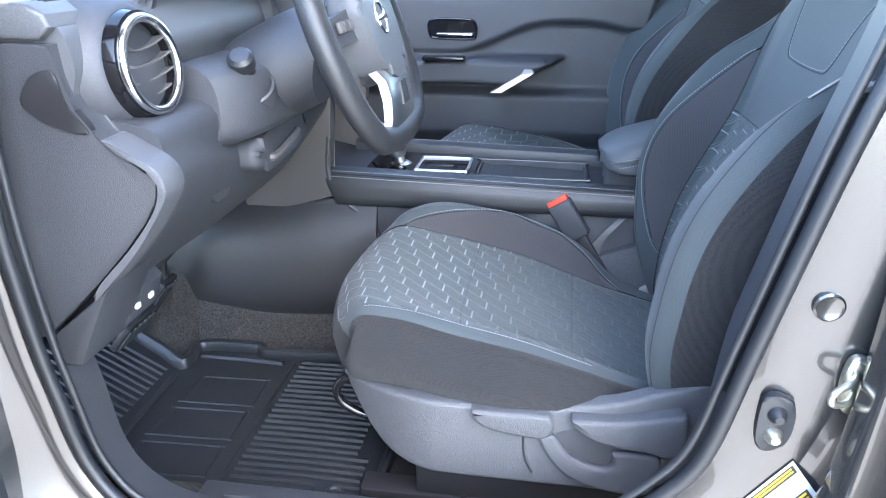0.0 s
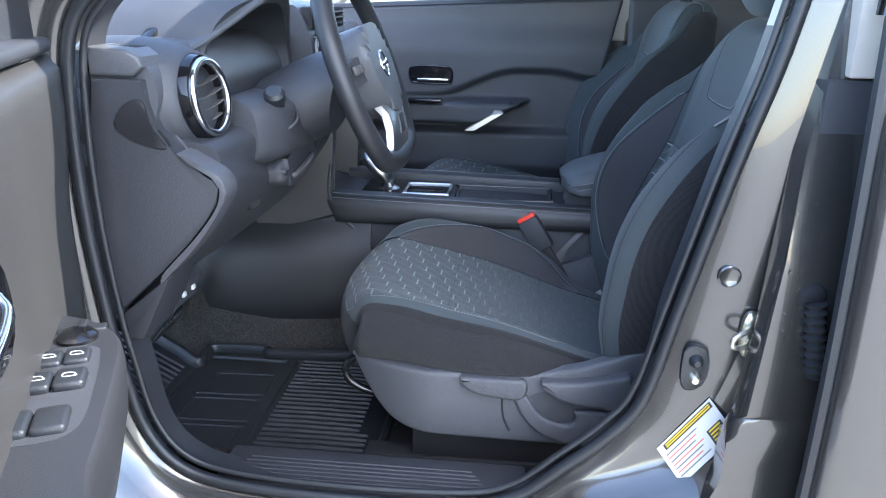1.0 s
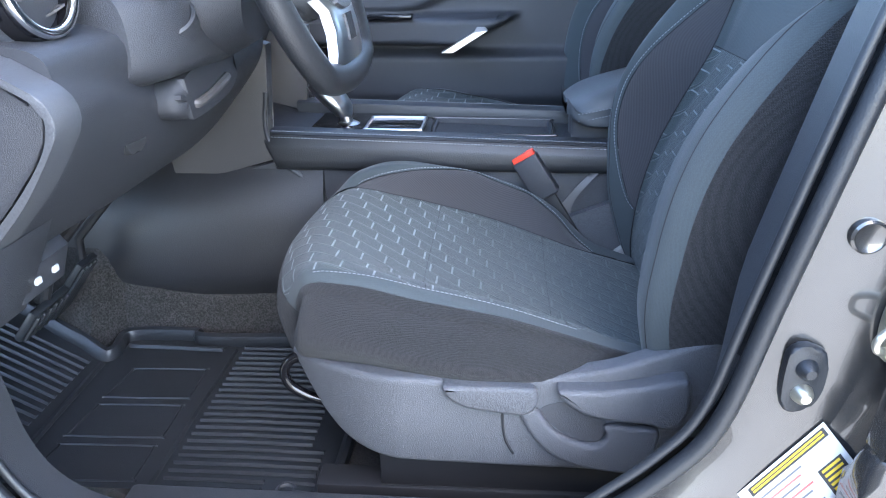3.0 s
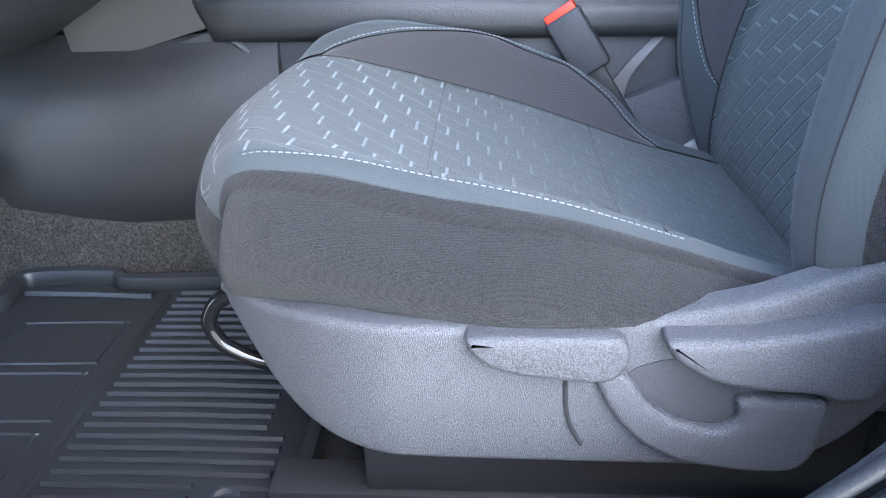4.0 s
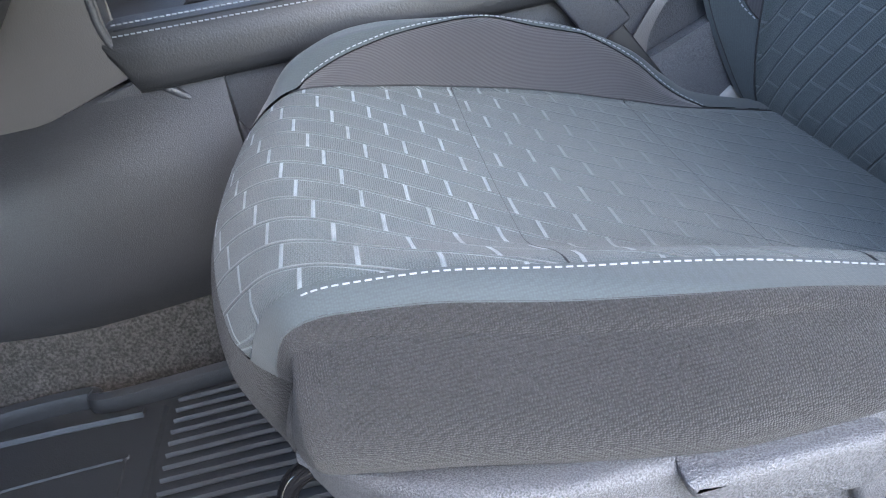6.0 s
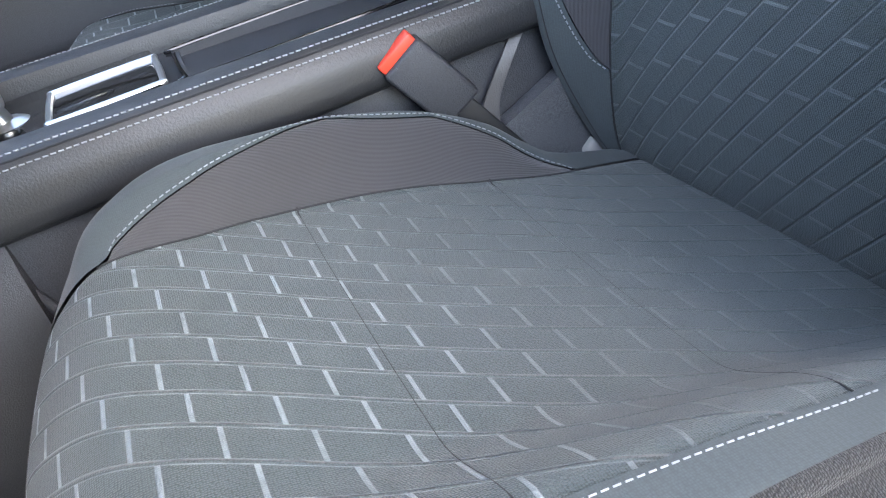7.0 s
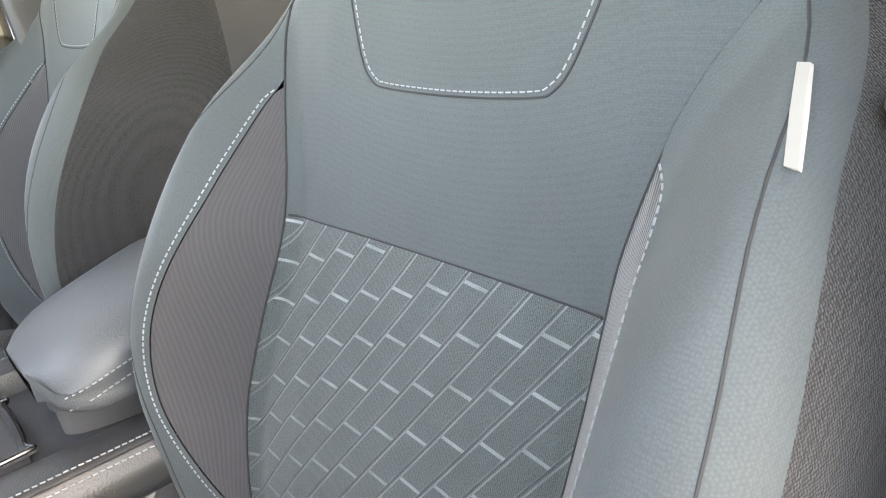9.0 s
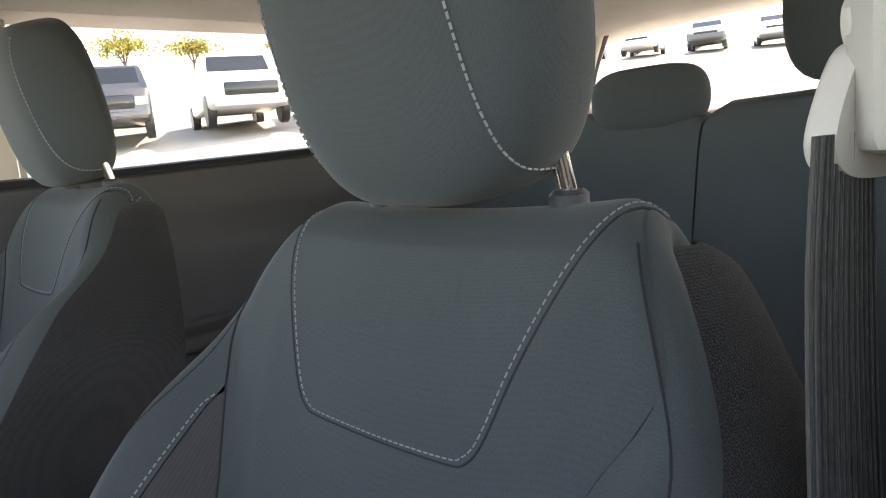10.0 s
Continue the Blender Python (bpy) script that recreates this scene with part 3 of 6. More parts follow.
# upper body along the car's width
def dash_profile(y):
    k = ss(0.76, 0.95, y) * (1 - ss(mir(0.95), mir(0.76), y))
    return [(-0.97, 1.01), (-0.80, 1.045 + 0.01 * k), (-0.60, 1.062 + 0.012 * k), (-0.49, 1.06 + 0.012 * k), (-0.445 - 0.01 * k, 1.048 + 0.012 * k), (-0.432, 1.02), (-0.435, 0.99), (-0.46, 0.955), (-0.60, 0.90), (-0.95, 0.90)]
bm = bmesh.new()
loft(bm, [[(x, y, z) for x, z in smooth_line(dash_profile(y), 50, True)] for y in np.linspace(0.775, mir(0.775), 40)])
part("upper_dash", bm, PLASTIC_SOFT, dash, "soft dark dash top")
# end panel facing the open door
PANEL = [(-0.512, 1.03), (-0.49, 1.031), (-0.445, 1.03), (-0.443, 1.0), (-0.434, 0.965), (-0.415, 0.938), (-0.40, 0.925), (-0.364, 0.905), (-0.356, 0.893), (-0.360, 0.872), (-0.376, 0.848), (-0.404, 0.815), (-0.446, 0.772), (-0.515, 0.708), (-0.528, 0.82), (-0.528, 0.95)]
bm = bmesh.new()
prism(bm, PANEL, "y", 0.762, 0.80, 0.003)
part("end_panel", bm, PLASTIC, dash, "grained dark end panel")
border = [(-0.404, 0.938), (-0.372, 0.921), (-0.350, 0.906), (-0.345, 0.885), (-0.356, 0.862), (-0.39, 0.815), (-0.434, 0.769), (-0.452, 0.752), (-0.442, 0.772), (-0.40, 0.815), (-0.372, 0.848), (-0.357, 0.872), (-0.353, 0.893), (-0.362, 0.907), (-0.40, 0.929)]
bm = bmesh.new()
prism(bm, [tuple(p) for p in smooth_line(border, 60, True)], "y", 0.758, 0.80, 0.002)
part("panel_border", bm, PLASTIC_SOFT, dash, "grey panel border")
# kick panel under the end panel
bm = bmesh.new()
prism(bm, [(-0.516, 0.702), (-0.434, 0.768), (-0.452, 0.735), (-0.488, 0.664), (-0.515, 0.664)], "y", 0.760, 0.86, 0.004)
part("kick_panel", bm, PLASTIC, dash, "grained dark lower panel")
# leaf-shaped plate on the end panel, its dark colour painting the recess's shade
leaf = smooth_line([(-0.487, 0.978), (-0.484, 0.966), (-0.457, 0.950), (-0.42, 0.943), (-0.438, 0.972), (-0.446, 1.004), (-0.47, 1.0)], 40, True)
bm = bmesh.new()
prism(bm, [tuple(p) for p in leaf], "y", 0.7595, 0.775, 0.0015)
part("hollow_shade", bm, DARK_METAL, dash, "dark plate for the shaded hollow beside the vent housing")
# release plate under the dash end
bm = bmesh.new()
prism(bm, [(-0.505, 0.70), (-0.478, 0.725), (-0.468, 0.712), (-0.482, 0.672), (-0.50, 0.672)], "y", 0.845, 0.925, 0.003)
plate = part("release_plate", bm, PLASTIC, dash, "dark release handle plate")
for y in (0.866, 0.898):
    bm = bmesh.new()
    rbox(bm, (-0.476, y - 0.005, 0.688), (-0.4715, y + 0.005, 0.696), 0.001, 1)
    part("release_mark", bm, LABEL_WHITE, plate, "white printed mark")
# corner cap with defrost vent on top
bm = bmesh.new()
prism(bm, [(-0.515, 1.034), (-0.456, 1.034), (-0.442, 1.046), (-0.446, 1.058), (-0.462, 1.067), (-0.515, 1.071)], "y", 0.763, 0.90, 0.005, 3)
cap = part("dash_corner", bm, PLASTIC_SOFT, dash, "dark dash corner moulding")
for k in range(6):
    bm = bmesh.new()
    rbox(bm, (-0.505 + 0.007 * k, 0.80, 1.060), (-0.5015 + 0.007 * k, 0.86, 1.0705 - 0.0004 * k), 0.001, 1)
    part("demist_slat", bm, DARK_SEAM, cap)
# top of the dash, swept up into the instrument hood
TOP_Z = curve((0.79, 1.062), (0.86, 1.060), (0.93, 1.060), (1.0, 1.092), (1.06, 1.124), (1.12, 1.146), (1.18, 1.143), (1.24, 1.115), (1.30, 1.075), (1.36, 1.060), (1.50, 1.058))
TOP_X = curve((0.79, -0.485), (0.86, -0.47), (0.93, -0.456), (1.0, -0.424), (1.06, -0.396), (1.12, -0.376), (1.18, -0.382), (1.24, -0.398), (1.30, -0.42), (1.36, -0.435), (1.50, -0.44))
bm = bmesh.new()
rings = []
for y in np.linspace(0.785, 1.50, 60):
    x, z = TOP_X(y), TOP_Z(y)
    ring = [(x0, y, z - 0.05 * ((x - x0) / 0.5) ** 1.6) for x0 in np.linspace(-0.97, x - 0.006, 16)]
    ring += [(x - 0.001, y, z - 0.001), (x + 0.001, y, z - 0.005), (x - 0.001, y, z - 0.010), (x - 0.012, y, z - 0.014), (x - 0.10, y, z - 0.03), (-0.97, y, z - 0.12)]
    rings.append(ring)
loft(bm, rings)
part("dash_top", bm, PLASTIC_SOFT, dash, "soft dark dash top rising to the hood")
# vent pod
VC, VA = Vector((-0.400, 0.860, 0.998)), Vector((0.985, -0.04, 0.13)).normalized()
bm = bmesh.new()
lathe(bm, VC, VA, [(-0.15, 0.098), (-0.11, 0.097), (-0.08, 0.092), (-0.05, 0.084), (-0.028, 0.074), (-0.014, 0.0645), (-0.012, 0.060)], 56)
pod = part("vent_pod", bm, PLASTIC, dash, "dark round vent housing")
bm = bmesh.new()
lathe(bm, VC, VA, [(-0.014, 0.0615), (-0.008, 0.0605), (0.0, 0.058), (0.002, 0.053), (-0.015, 0.047), (-0.028, 0.047)], 56)
part("gloss_collar", bm, PIANO, pod, "gloss black collar")
bm = bmesh.new()
u = VA.orthogonal().normalized()
w = VA.cross(u)
tube(bm, [VC + VA * 0.003 + (u * math.cos(a) + w * math.sin(a)) * 0.050 for a in np.linspace(0, 2 * math.pi, 56, endpoint=False)], 0.0055, 10, True)
part("vent_ring", bm, CHROME, pod, "chrome vent ring")
bm = bmesh.new()
lathe(bm, VC, VA, [(-0.035, 0.047), (-0.03, 0.047), (-0.0299, 0.0)], 40)
part("vent_well", bm, DARK_SEAM, pod, "black vent well")
side = VA.cross(Vector((0, 0, 1))).normalized()
for k in range(4):
    bm = bmesh.new()
    h = -0.027 + 0.018 * k
    r = math.sqrt(0.047 ** 2 - h * h)
    line = [VC + VA * (-0.004 - 0.010 * math.cos(t * math.pi / 2)) + Vector((0, 0, 1)) * (h - 0.010 * (1 - t * t)) + side * r * t for t in np.linspace(-1, 1, 14)]
    rings = [[p + VA * a + Vector((0, 0, 1)) * b for a, b in ((-0.012, -0.0012), (0.004, -0.0012), (0.004, 0.0012), (-0.012, 0.0012))] for p in line]
    loft(bm, rings)
    part("vent_slat", bm, GREY_TRIM, pod, "dark curved vent slat")
# cluster hood: an arch swept back
def arch(x, grow, zlift=0.0):
    pts = [(0.955 - grow, 0.945), (0.955 - grow, 1.0), (0.965 - grow, 1.05), (1.0 - grow * 0.7, 1.095 + grow * 0.7 + zlift), (1.06, 1.122 + grow + zlift), (1.15, 1.128 + grow + zlift), (1.23 + grow * 0.7, 1.105 + grow * 0.7 + zlift), (1.275 + grow, 1.05), (1.28 + grow, 1.0), (1.28 + grow, 0.945)]
    return [(x + 0.07 * (1.06 - z) + (TOP_X(y) + 0.376), y, z) for y, z in smooth_line(pts, 40)]
bm = bmesh.new()
loft(bm, [arch(-0.56, 0.022), arch(-0.47, 0.024), arch(-0.40, 0.018), arch(-0.378, 0.006), arch(-0.385, -0.006), arch(-0.44, -0.014), arch(-0.53, -0.03)], caps=False, closed=False)
hood = part("cluster_hood", bm, PLASTIC, dash, "dark arched instrument hood")
bm = bmesh.new()
prism(bm, [(0.93, 0.93), (1.30, 0.93), (1.30, 1.11), (1.20, 1.13), (1.05, 1.13), (0.93, 1.07)], "x", -0.535, -0.515, 0.004)
part("cluster_back", bm, PIANO, hood, "black instrument panel back")
for k, yc in enumerate((1.035, 1.205)):
    bm = bmesh.new()
    lathe(bm, (-0.513, yc, 1.015), (1, 0, 0.12), [(0, 0.062), (0.006, 0.062), (0.007, 0.058), (0.002, 0.056)], 40)
    dial = part("dial", bm, PIANO, hood, "black round dial with pale ticks")
    for j in range(15):
        a = radians(-130 + 260 * j / 14)
        bm = bmesh.new()
        q = Vector((-0.509, yc + 0.048 * math.sin(a), 1.015 + 0.048 * math.cos(a)))
        d = Vector((0, math.sin(a), math.cos(a)))
        tube(bm, [q, q + d * (0.007 if j % 2 else 0.011)], 0.0011, 4)
        part("tick", bm, LABEL_WHITE, dial)
# lower dash: knee panel, column shroud, steering parts
def knee_profile(y):
    f = ss(0.80, 1.05, y) - ss(1.25, 1.38, y)
    return [(-0.40 + 0.02 * f, 0.945), (-0.362 - 0.012 * f, 0.912 - 0.04 * f), (-0.352 - 0.02 * f, 0.885 - 0.04 * f), (-0.37 - 0.02 * f, 0.845 - 0.045 * f), (-0.43 - 0.01 * f, 0.775 - 0.03 * f), (-0.50, 0.71), (-0.62, 0.68), (-0.62, 0.945)]
bm = bmesh.new()
loft(bm, [[(x, y, z) for x, z in smooth_line(knee_profile(y), 44, True)] for y in np.linspace(0.80, 1.345, 30)])
knee = part("knee_panel", bm, PLASTIC, dash, "dark knee panel")
bm = bmesh.new()
prism(bm, [tuple(p) for p in smooth_line([(0.915, 0.856), (0.985, 0.858), (0.97, 0.822), (0.93, 0.814)], 24, True)], "x", -0.42, -0.377, 0.004)
part("coin_pocket", bm, DARK_SEAM, knee, "dark open coin pocket")
bm = bmesh.new()
prism(bm, [tuple(p) for p in smooth_line([(0.99, 0.866), (1.03, 0.888), (1.16, 0.887), (1.18, 0.87), (1.14, 0.842), (1.01, 0.834)], 40, True)], "x", -0.42, -0.340, 0.018, 5)
part("knee_tray", bm, PLASTIC, knee, "dark oval tray moulding")
bm = bmesh.new()
tube(bm, smooth_line([(-0.345, 1.025, 0.850), (-0.337, 1.04, 0.850), (-0.336, 1.12, 0.862), (-0.345, 1.135, 0.864)], 14), 0.0055, 8)
part("release_grip", bm, GREY_TRIM, knee, "grey release grip")
bm = bmesh.new()
prism(bm, [(0.875, 0.715), (0.925, 0.75), (0.925, 0.70), (0.885, 0.655)], "x", -0.535, -0.50, 0.003)
plate = part("release_plate", bm, PIANO, knee, "black release lever plate")
for yc, zc in ((0.893, 0.69), (0.912, 0.712)):
    bm = bmesh.new()
    rbox(bm, (-0.502, yc - 0.005, zc - 0.006), (-0.497, yc + 0.005, zc + 0.006), 0.001)
    part("release_mark", bm, LABEL_WHITE, plate, "small white printed symbol")
# grey surround of the column with the round stalk well
bm = bmesh.new()
rings = []
for y, o in ((0.935, 0.0), (0.96, 0.022), (1.0, 0.035), (1.12, 0.045), (1.24, 0.035), (1.30, 0.0)):
    rings.append([(x, y, z) for x, z in smooth_line([(-0.42, 0.985), (-0.375 + o, 0.975), (-0.362 + o, 0.935), (-0.372 + o, 0.89), (-0.43, 0.875), (-0.48, 0.93)], 30, True)])
loft(bm, rings)
part("column_surround", bm, PLASTIC, dash, "dark column surround")

# ---- steering wheel ----
wheel = thing("steering_wheel", "black steering wheel with a silver lower spoke", "steering wheel", (-0.228, 1.128, 1.013))
wheel.rotation_euler = (0, radians(-20), 0)   # its face looks back and up
def rim_at(a):
    y, z = 0.182 * math.sin(a), 0.182 * math.cos(a)
    if z < -0.140:
        z = -0.140 - (z + 0.140) * -0.35
    return Vector((0.0, y, z))
bm = bmesh.new()
tube(bm, [rim_at(a) for a in np.linspace(0, 2 * math.pi, 90, endpoint=False)], 0.0165, 14, True, 1.15)
part("rim", bm, LEATHER, wheel, "black leather rim")
bm = bmesh.new()
hub = smooth_line([(0.0, 0.068), (0.05, 0.06), (0.074, 0.03), (0.07, -0.02), (0.045, -0.06), (0.0, -0.072), (-0.045, -0.06), (-0.07, -0.02), (-0.074, 0.03), (-0.05, 0.06)], 50, True)
prism(bm, [tuple(p * 1.1) for p in hub], "x", -0.02, 0.030, 0.018, 5)
pad = part("airbag_pad", bm, PLASTIC_SOFT, wheel, "dark padded hub")
bm = bmesh.new()
tube(bm, [(0.0295, 0.021 * math.cos(a), 0.004 + 0.021 * math.sin(a)) for a in np.linspace(0, 2 * math.pi, 32, endpoint=False)], 0.0028, 8, True)
rbox(bm, (0.0275, -0.028, 0.0), (0.0325, 0.028, 0.008), 0.002)
part("badge", bm, CHROME, pad, "plain chrome badge ring")
for s in (-1, 1):
    bm = bmesh.new()
    loft(bm, [[(-0.005, s * 0.065, 0.03), (0.012, s * 0.065, 0.03), (0.012, s * 0.065, -0.012), (-0.005, s * 0.065, -0.012)], [(-0.008, s * 0.172, 0.02), (0.004, s * 0.172, 0.02), (0.004, s * 0.172, -0.015), (-0.008, s * 0.172, -0.015)]])
    spoke = part("spoke", bm, PLASTIC, wheel, "dark side spoke")
    for k in range(3):
        bm = bmesh.new()
        rbox(bm, (0.008, s * 0.085 - 0.011 + s * k * 0.022, 0.002), (0.014, s * 0.085 + 0.009 + s * k * 0.022, 0.016), 0.002)
        part("button", bm, GREY_TRIM, spoke, "grey spoke button")
bm = bmesh.new()
rings = []
for z, w, x in ((-0.058, 0.066, 0.014), (-0.075, 0.060, 0.020), (-0.10, 0.060, 0.018), (-0.125, 0.068, 0.012), (-0.143, 0.078, 0.004)):
    rings.append([(x - 0.012, -w, z), (x, -w * 0.97, z), (x + 0.006, -w * 0.80, z), (x + 0.004, 0, z - 0.004), (x + 0.006, w * 0.80, z), (x, w * 0.97, z), (x - 0.012, w, z)])
loft(bm, rings)
spoke = part("lower_spoke", bm, SATIN, wheel, "satin silver lower spoke")
bm = bmesh.new()
loft(bm, [[(x - 0.004, -w, z), (x + 0.003, -w, z), (x + 0.003, w, z), (x - 0.004, w, z)] for z, w, x in ((-0.085, 0.018, 0.0245), (-0.10, 0.017, 0.0225), (-0.116, 0.018, 0.0195))])
part("spoke_inlay", bm, PLASTIC, spoke, "dark inlay of the spoke")
column = thing("steering_column", "dark plastic steering column shroud with stalks", "steering column", (0, 0, 0))
bm = bmesh.new()
rings = []
for t in np.linspace(0, 1, 8):
    c = Vector((-0.43 + 0.16 * t, 1.128, 0.925 + 0.06 * t))
    r = 0.062 + 0.022 * math.sin(math.pi * (0.2 + 0.6 * t))
    rings.append([c + Vector((0.25 * r * math.sin(a), 1.25 * r * math.cos(a), r * math.sin(a))) for a in np.linspace(0, 2 * math.pi, 32, endpoint=False)])
loft(bm, rings)
part("shroud", bm, PLASTIC, column, "dark plastic shroud")
for s in (-1, 1):
    st = Vector((-0.352, 1.128 + s * 0.122, 0.955))
    ax = Vector((0.12, s * 0.62, 0.75))
    bm = bmesh.new()
    lathe(bm, st, ax, [(-0.03, 0.020), (0.0, 0.0215), (0.008, 0.020), (0.012, 0.0145), (0.030, 0.014), (0.033, 0.0165), (0.047, 0.0165), (0.052, 0.012), (0.053, 0.004)], 32)
    part("stalk", bm, RUBBER, column, "black rounded stalk")
    bm = bmesh.new()
    lathe(bm, st + Vector((0.0, 0.0, -0.004)), ax, [(-0.02, 0.034), (0.0, 0.033), (0.002, 0.030), (-0.006, 0.026), (-0.02, 0.025)], 36)
    part("stalk_collar", bm, PLASTIC, column, "dark collar round the stalk")
# centre stack: vent and screen
stack = thing("centre_stack", "dark centre stack with vents and a glossy screen", "centre stack", (0.014, 0, 0))
bm = bmesh.new()
loft(bm, [[(x, y, z) for x, z in smooth_line([(-0.46, 1.12), (-0.42, 1.10), (-0.40, 1.02), (-0.42, 0.92), (-0.45, 0.84), (-0.50, 0.74), (-0.62, 0.74), (-0.62, 1.10)], 40, True)] for y in np.linspace(1.335, 1.64, 10)])
part("stack_body", bm, PLASTIC, stack, "dark plastic stack")
bm = bmesh.new()
rbox(bm, (-0.425, 1.36, 0.955), (-0.392, 1.60, 1.06), 0.006)
part("screen", bm, PIANO, stack, "glossy black touch screen")
for yc in (1.415, 1.555):
    bm = bmesh.new()
    rbox(bm, (-0.43, yc - 0.06, 1.07), (-0.402, yc + 0.06, 1.115), 0.006)
    v = part("centre_vent", bm, DARK_SEAM, stack, "dark centre vent")
    for k in range(3):
        bm = bmesh.new()
        rbox(bm, (-0.41, yc - 0.055, 1.078 + 0.012 * k), (-0.398, yc + 0.055, 1.081 + 0.012 * k), 0.001)
        part("vent_slat", bm, PLASTIC, v)
# ---- pedals ----
def pedal(y, x, z, w, h, label, ribs):
    p = thing("pedal", label, "pedal", (x, y, z), group="pedals")
    p.rotation_euler = (0, radians(38), 0)
    bm = bmesh.new()
    rbox(bm, (-0.008, -w / 2, -h / 2), (0.004, w / 2, h / 2), 0.004)
    pad = part("pedal_pad", bm, RUBBER, p, "black rubber pedal pad")
    for k in range(ribs):
        bm = bmesh.new()
        yy = -w / 2 + w * (k + 0.5) / ribs
        rbox(bm, (0.003, yy - 0.0035, -h / 2 + 0.006), (0.0085, yy + 0.0035, h / 2 - 0.006), 0.0015, 1)
        part("rib", bm, RUBBER, pad)
    bm = bmesh.new()
    tube(bm, [(-0.006, 0, h / 2 - 0.01), (-0.03, 0, 0.09), (-0.02, 0, 0.2)], 0.007, 8)
    part("pedal_arm", bm, DARK_METAL, p, "dark steel pedal arm")
    return p
pedal(1.04, -0.607, 0.553, 0.085, 0.055, "worn black rubber brake pedal over the mat", 6)
pedal(1.225, -0.685, 0.50, 0.05, 0.13, "black ribbed accelerator pedal over the carpet", 4)


# ---- centre console ----
console = thing("centre_console", "dark padded centre console with double pale stitching", "console", (0.013, 0, 0))
def rail_z(x):
    return float(np.interp(x, [-0.39, 0.16, 0.40], [0.736, 0.720, 0.716]))
for s in (1, -1):
    yy = lambda y: y if s > 0 else mir(y)
    bm = bmesh.new()
    rings = []
    for x in np.linspace(-0.392, 0.36, 30):
        k = 1 - ss(-0.392, -0.36, x)
        lo = 0.672 + 0.05 * k ** 2
        z = rail_z(x)
        sec = [(1.342 + 0.012 * k, lo), (1.337 + 0.012 * k, (lo + z) / 2), (1.342 + 0.01 * k, z - 0.012), (1.350, z - 0.002), (1.362, z), (1.385, z - 0.001), (1.392, z - 0.008), (1.392, lo)]
        rings.append([(x, yy(y), zz) for y, zz in smooth_line(sec, 26, True)])
    loft(bm, rings)
    rail = part("console_rail", bm, LEATHER, console, "padded dark rail with two stitch rows")
    for dy, dz in ((1.3525, -0.0008), (1.3432, -0.0090)):
        bm = bmesh.new()
        x = -0.372
        while x < 0.33:
            z = rail_z(x) + dz
            tube(bm, [(x, yy(dy), z + 0.0006), (x + 0.0038, yy(dy), z + 0.0002)], 0.0007, 5)
            x += 0.0056
        part("stitching", bm, THREAD, rail)
    bm = bmesh.new()
    tube(bm, [(x, yy(1.3472), rail_z(x) - 0.0045) for x in np.linspace(-0.37, 0.33, 20)], 0.001, 5)
    part("seam", bm, DARK_SEAM, rail)
    # lower side panels
    bm = bmesh.new()
    prism(bm, [(-0.62, 0.36), (-0.62, 0.62), (-0.548, 0.634), (-0.364, 0.686), (-0.335, 0.668), (-0.30, 0.64), (-0.30, 0.36)], "y", yy(1.350), yy(1.375), 0.003)
    part("side_panel", bm, PLASTIC, console, "dark plastic tunnel side")
    bm = bmesh.new()
    prism(bm, [(-0.297, 0.36), (-0.297, 0.69), (0.36, 0.69), (0.36, 0.36)], "y", yy(1.354), yy(1.375), 0.003)
    part("side_panel", bm, PLASTIC, console, "dark plastic tunnel side")
    bm = bmesh.new()
    prism(bm, [(-0.545, 0.638), (-0.366, 0.689), (-0.378, 0.735), (-0.372, 0.79), (-0.365, 0.875), (-0.46, 0.90), (-0.56, 0.76)], "y", yy(1.346), yy(1.375), 0.003)
    part("stack_panel", bm, GREY_TRIM, console, "grey brown stack side panel")
    bm = bmesh.new()
    edge = smooth_line([(-0.374, 0.80), (-0.380, 0.735), (-0.362, 0.69), (-0.33, 0.66), (-0.296, 0.628), (-0.285, 0.60)], 24)
    tube(bm, [(x, yy(1.348), z) for x, z in edge], 0.0045, 12)
    part("edge_moulding", bm, PLASTIC, console, "dark edge moulding")
# bulged tunnel side in the footwell
bm = bmesh.new()
rings = []
for x in np.linspace(-0.98, -0.29, 20):
    f = (x + 0.98) / 0.69
    bul = 0.028 * math.sin(math.pi * min(1, 0.1 + 0.88 * f)) ** 0.8
    top = 0.66
    rings.append([(x, y, z) for y, z in smooth_line([(1.345, top), (1.332 - bul, top - 0.06), (1.322 - bul, 0.50), (1.335 - bul * 0.8, 0.45), (1.34, 0.425), (1.36, 0.42), (1.36, top)], 30, True)])
loft(bm, rings)
part("tunnel_cover", bm, ARM_DARK, console, "dark bulged tunnel cover")
bm = bmesh.new()
rings = []
for x in np.linspace(-0.85, -0.10, 26):
    e = 0.17 * (1 - ss(-0.66, -0.49, x))
    g = 0.07 * (1 - ss(-0.67, -0.635, x))
    rings.append([(x, y, z) for y, z in smooth_line([(1.284 - g, 0.355), (1.292 - g, 0.374 + e * 0.2), (1.308 - g * 0.5, 0.41 + e * 0.6), (1.325, 0.45 + e * 0.7), (1.36, 0.46 + e * 0.7), (1.37, 0.355)], 24, True)])
loft(bm, rings)
tagged(part("carpet", bm, CARPET), "dark grey carpet rising to the tunnel", "carpet", kind="structure")
